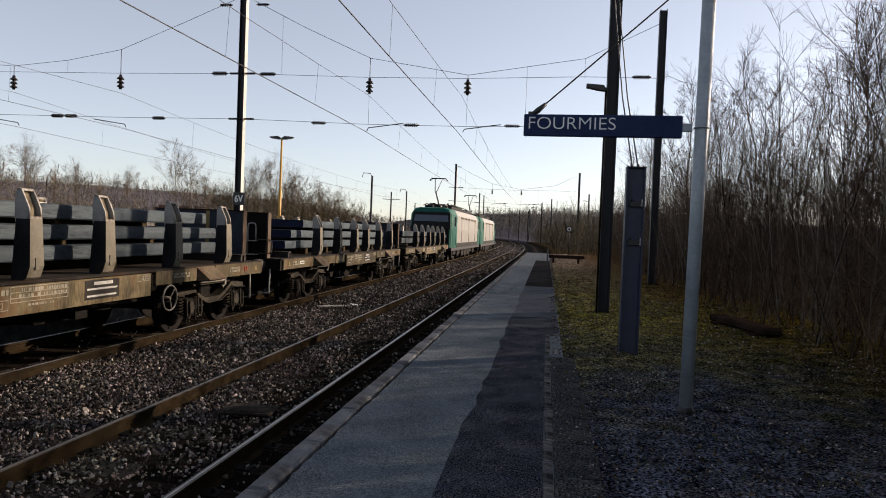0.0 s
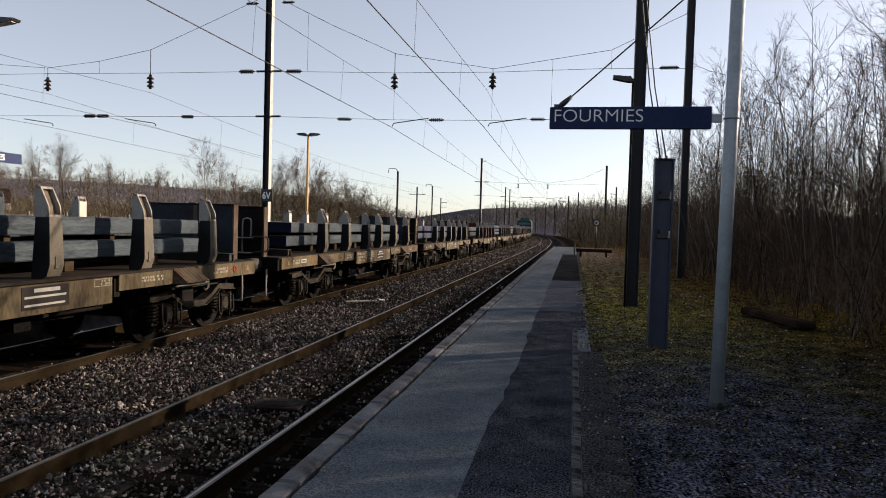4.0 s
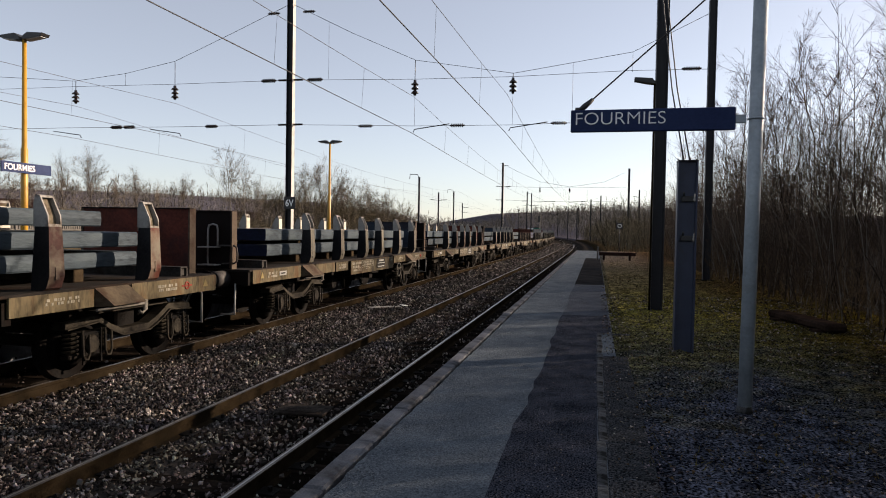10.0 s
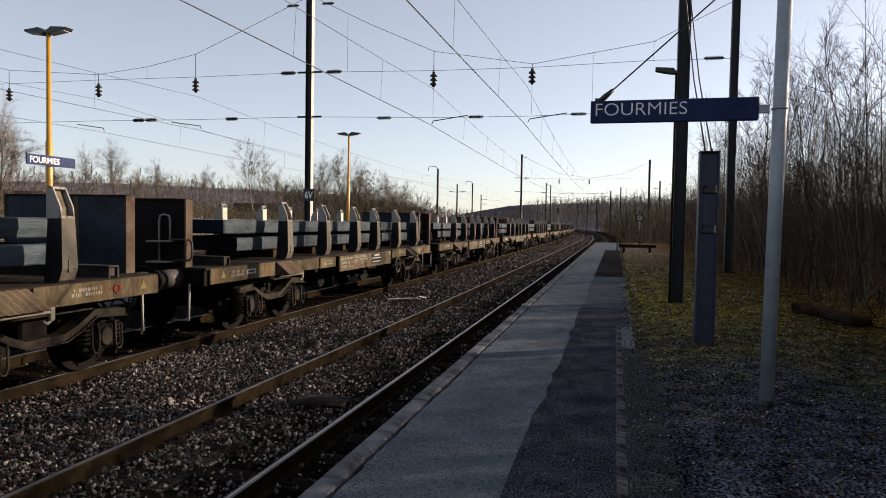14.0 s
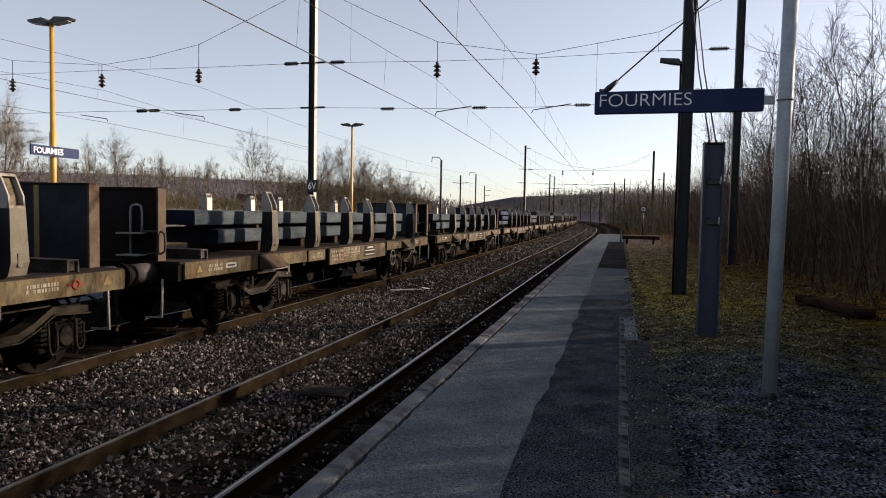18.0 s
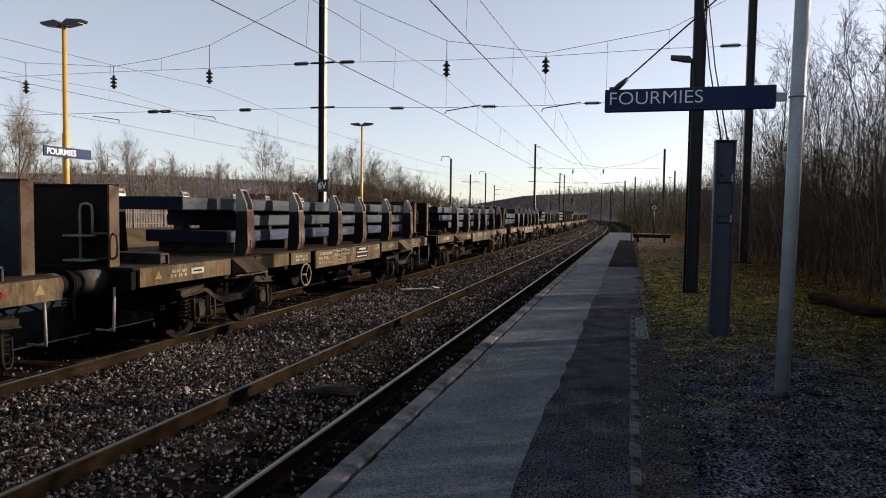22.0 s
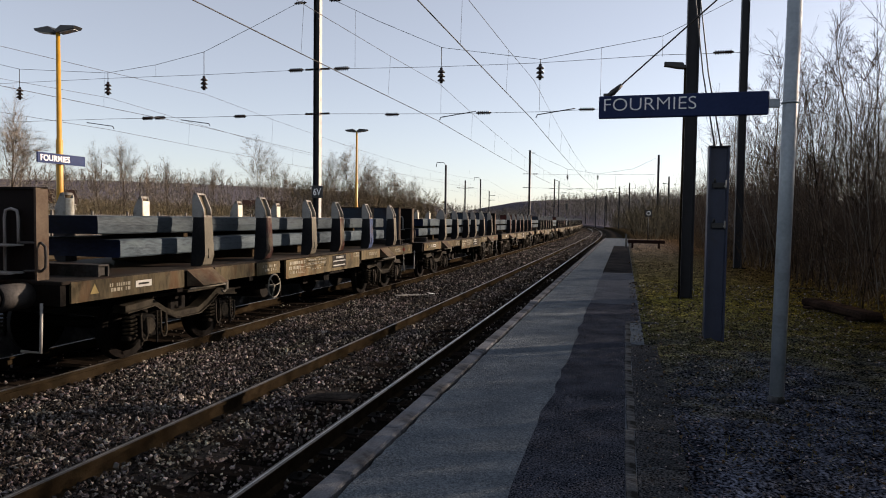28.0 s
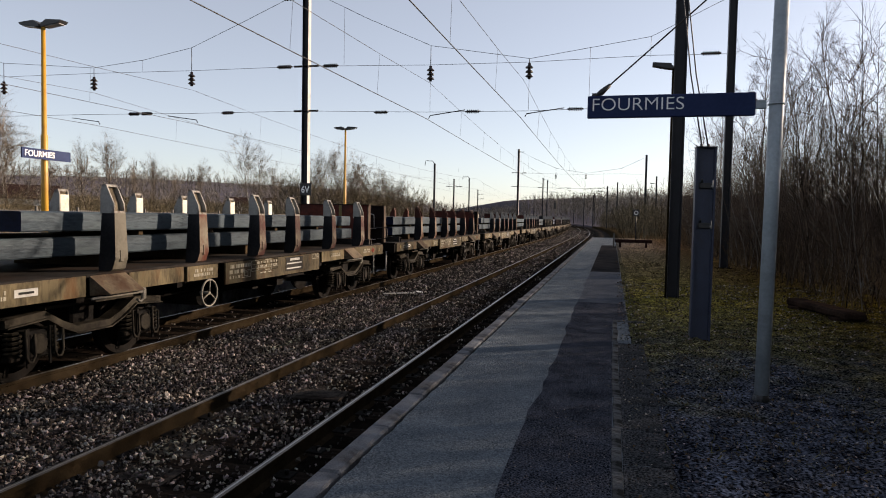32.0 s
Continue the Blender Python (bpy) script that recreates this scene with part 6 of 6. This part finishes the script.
            bf = part("buffer", Geo().tube([(sx * 0.875, sy * L, 1.06), (sx * 0.875, sy * (L + 0.5), 1.06), (sx * 0.875, sy * (L + 0.505), 1.06), (sx * 0.875, sy * (L + 0.6), 1.06)], [0.12, 0.12, 0.24, 0.22], 16), M["steel_dark"], t)
        bo = part("bogie", Geo().box(-1.2, 1.2, sy * 4.9 - 1.9, sy * 4.9 + 1.9, 0.45, 0.85, bevel=0.05).box(-1.3, 1.3, sy * 4.9 - 0.5, sy * 4.9 + 0.5, 0.35, 0.75, bevel=0.05), M["under"], t)
        for ay in (-1.3, 1.3):
            part("wheelset", Geo().tube([(-0.8, sy * 4.9 + ay, 0.6), (-0.7, sy * 4.9 + ay, 0.6)], 0.6, 24).tube([(0.7, sy * 4.9 + ay, 0.6), (0.8, sy * 4.9 + ay, 0.6)], 0.6, 24).tube([(-1.1, sy * 4.9 + ay, 0.6), (1.1, sy * 4.9 + ay, 0.6)], 0.12, 10), M["under"], bo)
    for i in range(5):
        for sx in (-1, 1):
            part("grille", Geo().box(*sorted((sx * 1.44, sx * 1.462)), -5.0 + i * 2.1, -3.4 + i * 2.1, 2.98, 3.10, bevel=0.004), M["bulkhead_edge"], t)
    for sx in (-1, 1):
        part("flank_band", Geo().box(*sorted((sx * 1.40, sx * 1.446)), -L + 2.35, L - 2.35, 1.01, 1.30, bevel=0.004), M["loco_roof"], t, "dark band along the sill")
        for y in (-4.4, 0.1, 4.6):
            part("panel_joint", Geo().box(*sorted((sx * 1.43, sx * 1.457)), y - 0.02, y + 0.02, 1.36, 3.12), M["steel_dark"], t)
    for y0, y1 in ((-2.6, -1.2), (-1.0, 0.9), (1.1, 2.5)):
        part("equipment_box", Geo().box(-1.25, 1.25, y0, y1, 0.3, 0.78, bevel=0.04), M["under"], t)
    part("skirt", Geo().box(-1.4, 1.4, -L + 0.1, L - 0.1, 0.78, 1.0, bevel=0.02), M["steel_dark"], t)
    roof = part("roof", Geo().box(-0.95, 0.95, -6.4, 6.4, 3.82, 3.95, bevel=0.04).box(-0.6, 0.6, -1.5, 2.2, 3.95, 4.2, bevel=0.05).box(-0.8, 0.8, 4.0, 5.8, 3.95, 4.12, bevel=0.03).box(-0.62, -0.1, -8.1, -7.5, 3.8, 3.98, bevel=0.04).box(0.1, 0.45, -8.2, -7.7, 3.8, 4.02, bevel=0.04).box(0.55, 0.85, -7.9, -7.4, 3.75, 3.95, bevel=0.04).tube([(-0.9, -7.0, 4.0), (-0.9, -5.9, 4.16), (-0.9, -2, 4.16)], 0.035, 6).tube([(0.85, -7.2, 3.95), (0.85, -6.0, 4.12), (0.85, 3, 4.12)], 0.035, 6).box(-0.75, -0.35, -5.6, -2.0, 3.95, 4.22, bevel=0.04).box(0.3, 0.75, -4.9, -2.2, 3.95, 4.18, bevel=0.04), M["loco_roof"], t, "dark grey roof equipment", m=pose(0, 0, -0.2))
    for x, y in ((-0.4, -2.4), (0.4, -2.4), (0.0, 3.2), (-0.5, -5.2), (0.5, -5.2)):
        part("insulator", Geo().tube([(x, y, 3.95), (x, y, 4.05), (x, y, 4.1), (x, y, 4.25)], [0.1, 0.06, 0.1, 0.05], 10), M["porcelain"], roof)
    pan = part("pantograph", Geo().box(-0.6, 0.6, -7.2, -6.0, 4.05, 4.12).tube([(0, -6.1, 4.12), (0, -7.6, 4.9)], 0.05, 8).tube([(-0.05, -7.6, 4.9), (-0.25, -6.5, 5.85)], 0.03, 6).tube([(0.05, -7.6, 4.9), (0.25, -6.5, 5.85)], 0.03, 6), M["black"], t, "raised pantograph", m=pose(0, 0, -0.22))
    for y in (-6.65, -6.3):
        part("contact_strip", Geo().tube([(-0.62, y, 5.74), (-0.48, y, 5.9), (0.48, y, 5.9), (0.62, y, 5.74)], 0.03, 6), M["black"], pan)
    return t


loco_a = locomotive()
loco_b = copy_thing(loco_a, Matrix())
TRAIN += [(loco_a, 52.45, Matrix(), False), (loco_b, 72.1, Matrix(), False)]


# ---- trees and thickets ----
def tree_meshes(rng, h, bark, twig, limbs=16, r0=0.09, lean=0.05, upright=0.55, fine=9, reach=0.42, thick=1.0, spray=7):
    base = np.zeros((1, 3))
    up = np.array([[rng.normal(0, lean), rng.normal(0, lean), 1.0]])
    trunk = grow(rng, base, up, np.array([h]), 9, 0.03)
    tv = tubes(trunk, np.linspace(1, 0.12, 9)[None] * r0, 8)
    b1, d1, l1 = sprout(rng, trunk, limbs, upright, reach, 0.22)
    d1[:, 2] = np.abs(d1[:, 2]) * 0.8 + 0.15
    p1 = grow(rng, b1, d1, l1, 6, 0.12, 0.12)
    c1 = tubes(p1, np.linspace(1, 0.25, 6)[None] * (0.010 + 0.008 * l1[:, None]) * thick, 4)
    b2, d2, l2 = sprout(rng, p1, fine, 0.5, 0.5, 0.25)
    p2 = grow(rng, b2, d2, l2, 4, 0.12, 0.1)
    c2 = tubes(p2, np.linspace(1, 0.4, 4)[None] * np.full((len(b2), 1), 0.008 * thick), 3)
    b3, d3, l3 = sprout(rng, p2, spray, 0.5, 0.6, 0.15)
    p3 = grow(rng, b3, d3, l3, 3, 0.1, 0.05)
    c3 = tubes(p3, np.linspace(1, 0.4, 3)[None] * np.full((len(b3), 1), 0.005 * thick), 3)
    return np_mesh("trunk", *tv, bark, True), np_mesh("crown", *join(c1, c2, c3), twig)


trng = np.random.default_rng(21)
TREES = [tree_meshes(trng, 10.0, M["birch"], M["twig_grey"], 24, 0.10, 0.03, 0.6, 12, 0.36, 0.8, 14), tree_meshes(trng, 8.0, M["bark"], M["twig_grey"], 26, 0.10, 0.05, 0.7, 13, 0.42, 0.8, 14),
         tree_meshes(trng, 8.5, M["bark"], M["twig_grey"], 30, 0.09, 0.06, 0.6, 14, 0.44, 0.7, 14), tree_meshes(trng, 9.5, M["bark"], M["twig"], 28, 0.045, 0.05, 0.4, 7, 0.24, 0.62), tree_meshes(trng, 7.0, M["birch"], M["twig"], 24, 0.032, 0.06, 0.4, 6, 0.24, 0.62), tree_meshes(trng, 8.0, M["bark"], M["twig"], 22, 0.09, 0.08, 0.6, 9, 0.45, 0.9)]
TREE_H = (10.0, 8.0, 8.5, 9.5, 7.0, 8.0)
TREE_LABEL = ("bare silver birch with a pale trunk", "bare grey-barked tree with spreading branches", "bare brown tree with dense grey-brown twigs", "slender tall bare sapling with a dark stem", "thin bare birch sapling with a pale stem", "bare dark tree with arching branches")


def tree(kind, x, y, z, h, turn=0.0, group="bare trees"):
    s = h / TREE_H[kind]
    t = thing("tree", TREE_LABEL[kind], "tree", pose(x, y, z, 0, 0, turn), group=group)
    t.scale = (s, s, s)
    part("trunk", TREES[kind][0], None, t)
    part("crown", TREES[kind][1], None, t, "bare branches and twigs")
    return t


prng = random.Random(8)
# beyond the sidings: azimuth from the platform and height of the top over the eye, in degrees
for az, el, off, kind in ((-48.6, 7.6, -38, 1), (-46.9, 5.2, -44, 2), (-44.2, 3.4, -50, 2), (-41.6, 4.6, -46, 1), (-40.2, 4.5, -47, 2), (-39.2, 3.6, -49, 1), (-37.2, 3.5, -50, 2), (-36.2, 3.2, -52, 1), (-34.7, 3.9, -48, 3), (-33.9, 3.3, -52, 2), (-30.2, 6.0, -48, 0), (-29.1, 5.0, -50, 0), (-28.0, 3.3, -52, 2),
                          (-25.0, 3.6, -50, 1), (-24.2, 4.2, -48, 2), (-23.0, 4.7, -47, 2), (-22.2, 4.4, -46, 1), (-21.2, 3.8, -45, 2), (-20.2, 3.6, -46, 1), (-19.2, 3.3, -45, 2), (-18.3, 3.0, -46, 1), (-17.4, 2.7, -47, 2), (-51, 6.5, -40, 2), (-54, 6.0, -40, 1)):
    y = off / math.tan(radians(az))
    d = math.hypot(off, y)
    z = float(ground_z(y, off)) - 0.1
    tree(kind, off, y, z, 1.66 - z + d * math.tan(radians(el * 0.88)), prng.uniform(0, 360))
# behind the thicket beside the platform
for x, y, h, kind in ((6.4, 33.5, 10.4, 3), (7.2, 28.5, 8.6, 3), (6.2, 22.0, 8.2, 3), (7.6, 25.5, 7.6, 4), (8.4, 19.5, 8.8, 3), (6.3, 14.8, 6.3, 3), (6.9, 15.9, 7.2, 3), (8.6, 18.0, 7.0, 4), (6.6, 18.6, 6.8, 3), (6.0, 41.0, 9.0, 3), (5.6, 47.0, 8.2, 3), (7.4, 53.0, 9.0, 3),
                      (5.4, 38.0, 7.0, 3), (6.1, 30.0, 7.4, 4), (6.9, 11.4, 6.4, 3), (7.4, 12.2, 7.0, 3), (6.2, 10.2, 6.0, 4), (5.9, 26.6, 7.0, 3), (6.8, 36.5, 8.8, 4), (5.8, 12.9, 5.6, 4), (7.9, 14.2, 7.4, 3), (6.5, 20.4, 6.2, 4), (7.6, 9.3, 7.6, 5), (7.0, 7.4, 6.4, 5)):
    tree(kind, x, y, 0.0, h, prng.uniform(0, 360), "trees beside the platform")


def shrubs(name, label, seed, n, s_range, off_range, h_range, material, branch=7, twigs=3, r=0.012, lean=0.16, front=1.0, thin=0.0, fat=1.0, steps=(5, 3, 2), reach=0.3, spread=0.5):
    """A thicket of many thin bare stems."""
    rng = np.random.default_rng(seed)
    s = rng.uniform(*s_range, n)
    off = off_range[0] + (off_range[1] - off_range[0]) * rng.random(n) ** front
    if thin:    # stems thinned along one stretch to let the low sun onto the path
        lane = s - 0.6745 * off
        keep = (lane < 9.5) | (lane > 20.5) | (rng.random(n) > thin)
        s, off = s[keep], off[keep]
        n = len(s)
    x, y = on_line_np(s, off)
    z = ground_z(s, off)
    base = np.stack([x, y, z - 0.03], -1)
    d = np.stack([rng.normal(0, lean, n), rng.normal(0, lean, n), np.ones(n)], -1)
    h = h_range[0] + (h_range[1] - h_range[0]) * rng.beta(2, 2.2, n)
    p = grow(rng, base, d, h, steps[0], 0.07)
    rad = (r * (0.5 + rng.random(n)) * (0.5 + h / h_range[1]))[:, None]
    pieces = [tubes(p, np.linspace(1, 0.25, steps[0])[None] * rad, 3)]
    if branch:
        b, dd, l = sprout(rng, p, branch, spread, reach, 0.15)
        p2 = grow(rng, b, dd, l, steps[1], 0.12, 0.08)
        pieces.append(tubes(p2, np.linspace(1, 0.4, steps[1])[None] * np.full((len(b), 1), r * 0.42 * fat), 3))
        if twigs:
            b, dd, l = sprout(rng, p2, twigs, spread + 0.1, 0.55, 0.2)
            p3 = grow(rng, b, dd, l, steps[2], 0.1, 0.04)
            pieces.append(tubes(p3, np.linspace(1, 0.5, steps[2])[None] * np.full((len(b), 1), r * 0.26 * fat), 3))
    return tagged(new(name, np_mesh(name, *join(*pieces), material)), label, "thicket", kind="stuff")


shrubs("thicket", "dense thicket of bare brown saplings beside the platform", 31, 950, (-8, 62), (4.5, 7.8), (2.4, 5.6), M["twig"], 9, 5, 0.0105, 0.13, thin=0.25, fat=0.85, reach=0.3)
shrubs("thicket", "low bare scrub behind the saplings", 40, 1500, (-6, 64), (7.5, 14), (0.7, 3.4), M["twig"], 8, 3, 0.009, 0.25, fat=1.5)
shrubs("thicket", "tall dark saplings rising over the thicket", 42, 110, (2, 13), (5.0, 8.5), (4.0, 6.6), M["twig"], 14, 6, 0.014, 0.1, fat=0.9, reach=0.3)
shrubs("thicket", "tall dark saplings rising over the thicket", 43, 110, (13, 40), (5.4, 9.0), (4.4, 7.4), M["twig"], 13, 6, 0.015, 0.1, fat=1.1, reach=0.3)
shrubs("thicket", "bushy brown saplings at the path's edge", 46, 620, (2, 40), (4.5, 7.4), (1.4, 3.1), M["twig"], 11, 5, 0.008, 0.25, fat=1.0, reach=0.42)
shrubs("thicket", "pale thin stems standing among the brown saplings", 39, 260, (4, 50), (4.5, 7), (1.6, 4.6), M["birch"], 3, 2, 0.010, 0.16)
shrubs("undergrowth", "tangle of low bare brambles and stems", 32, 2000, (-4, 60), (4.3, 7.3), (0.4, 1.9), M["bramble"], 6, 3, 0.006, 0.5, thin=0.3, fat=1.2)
shrubs("lineside_scrub", "brown bare scrub along the line", 33, 1900, (63, 190), (1.0, 16), (1.6, 5.0), M["twig_red"], 6, 3, 0.016, 0.2, fat=1.7, steps=(4, 2, 2))
shrubs("hedge", "brown leafless scrub beyond the sidings", 34, 3600, (-5, 190), (-62, -31), (1.0, 2.35), M["twig_red"], 9, 4, 0.010, 0.28, fat=2.1, steps=(4, 2, 2), reach=0.4)
shrubs("copse", "dense dark copse of bare trees beyond the sidings", 41, 300, (98, 182), (-56, -42), (3.4, 7.4), M["twig_red"], 14, 8, 0.022, 0.22, fat=1.9, steps=(4, 2, 2), reach=0.4)
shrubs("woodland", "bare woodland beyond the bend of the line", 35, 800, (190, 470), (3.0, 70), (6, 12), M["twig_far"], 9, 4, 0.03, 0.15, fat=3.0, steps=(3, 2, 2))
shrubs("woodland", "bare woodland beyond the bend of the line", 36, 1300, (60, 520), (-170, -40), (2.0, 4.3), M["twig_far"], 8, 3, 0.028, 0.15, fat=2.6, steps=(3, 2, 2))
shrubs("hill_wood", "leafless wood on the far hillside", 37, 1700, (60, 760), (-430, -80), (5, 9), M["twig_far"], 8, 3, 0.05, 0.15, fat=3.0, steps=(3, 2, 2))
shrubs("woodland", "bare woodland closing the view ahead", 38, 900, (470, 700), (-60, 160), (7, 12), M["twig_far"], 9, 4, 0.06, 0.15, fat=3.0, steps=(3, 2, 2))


def grass_tufts():
    rng = np.random.default_rng(44)
    n = 17000
    x, y = rng.uniform(0.35, 5.8, n), 5 + 38 * rng.random(n) ** 1.6
    keep = rng.random(n) < 0.25 + 0.75 * np.clip((y - 8) / 6, 0, 1)
    x, y = x[keep], y[keep]
    base = np.stack([x, y, path_z(x, y) - 0.004], -1)
    d = np.stack([rng.normal(0, 0.7, len(x)), rng.normal(0, 0.7, len(x)), np.ones(len(x))], -1)
    p = grow(rng, base, d, 0.015 + 0.035 * rng.random(len(x)), 3, 0.3)
    me = np_mesh("grass", *tubes(p, np.array([[0.003, 0.002, 0.0006]]) * np.ones((len(x), 1)), 3), mat("mossy_grass", (0.04, 0.036, 0.012), (0.12, 0.105, 0.03), 0.9, 3, 0, fine=20))
    return tagged(new("grass", me), "short mossy grass on the gravel", "grass", kind="stuff")


grass_tufts()


# ---- what moves ----
RUN = ((0, 0.0), (1, 20.82), (2, 41.32), (3, 62.1), (6, 123.57), (7, 145.15), (8, 165.2), (9, 185.93), (10, 206.7), (11, 227.41), (12, 247.55), (13, 268.93), (14, 288.97), (17, 351.44), (18, 372.48), (19, 393.3),
       (20, 413.77), (21, 435.25), (22, 455.54), (23, 477.02), (24, 497.3), (25, 518.03), (28, 580.88), (29, 601.1), (30, 621.5), (31, 643.15), (32, 663.52))   # seconds, metres run by the train


def run(t):
    return float(np.interp(t, [a for a, _ in RUN], [b for _, b in RUN]))


def motions():
    times = [0.5 * i for i in range(65)]
    for ob, at, local, wheeled in TRAIN:
        rows = []
        for t in times:
            s = at + run(t)
            p, a = on_line(s, T2, Z_RAIL)
            rows.append((t, pose(*p, 0, 0, a) @ local))
        walk(ob, rows)
        if not wheeled:
            continue
        # the wheels turn while the wagon passes the platform
        near = [i / FPS for i in range(32 * FPS + 1) if -14 < at + run(i / FPS) < 34]
        if len(near) < 2:
            continue
        for wh in [o for o in ob.children_recursive if o.name.startswith("wheelset")]:
            y = wh.matrix_basis.translation.y
            rows = [(t, pose(0, y, 0.46, -math.degrees((run(t) - run(near[0])) / 0.46) % 360)) for t in near]
            if near[0] > 0:
                rows = [(0.0, rows[0][1])] + rows
            if near[-1] < 32:
                rows.append((32.0, rows[-1][1]))
            walk(wh, rows)


motions()
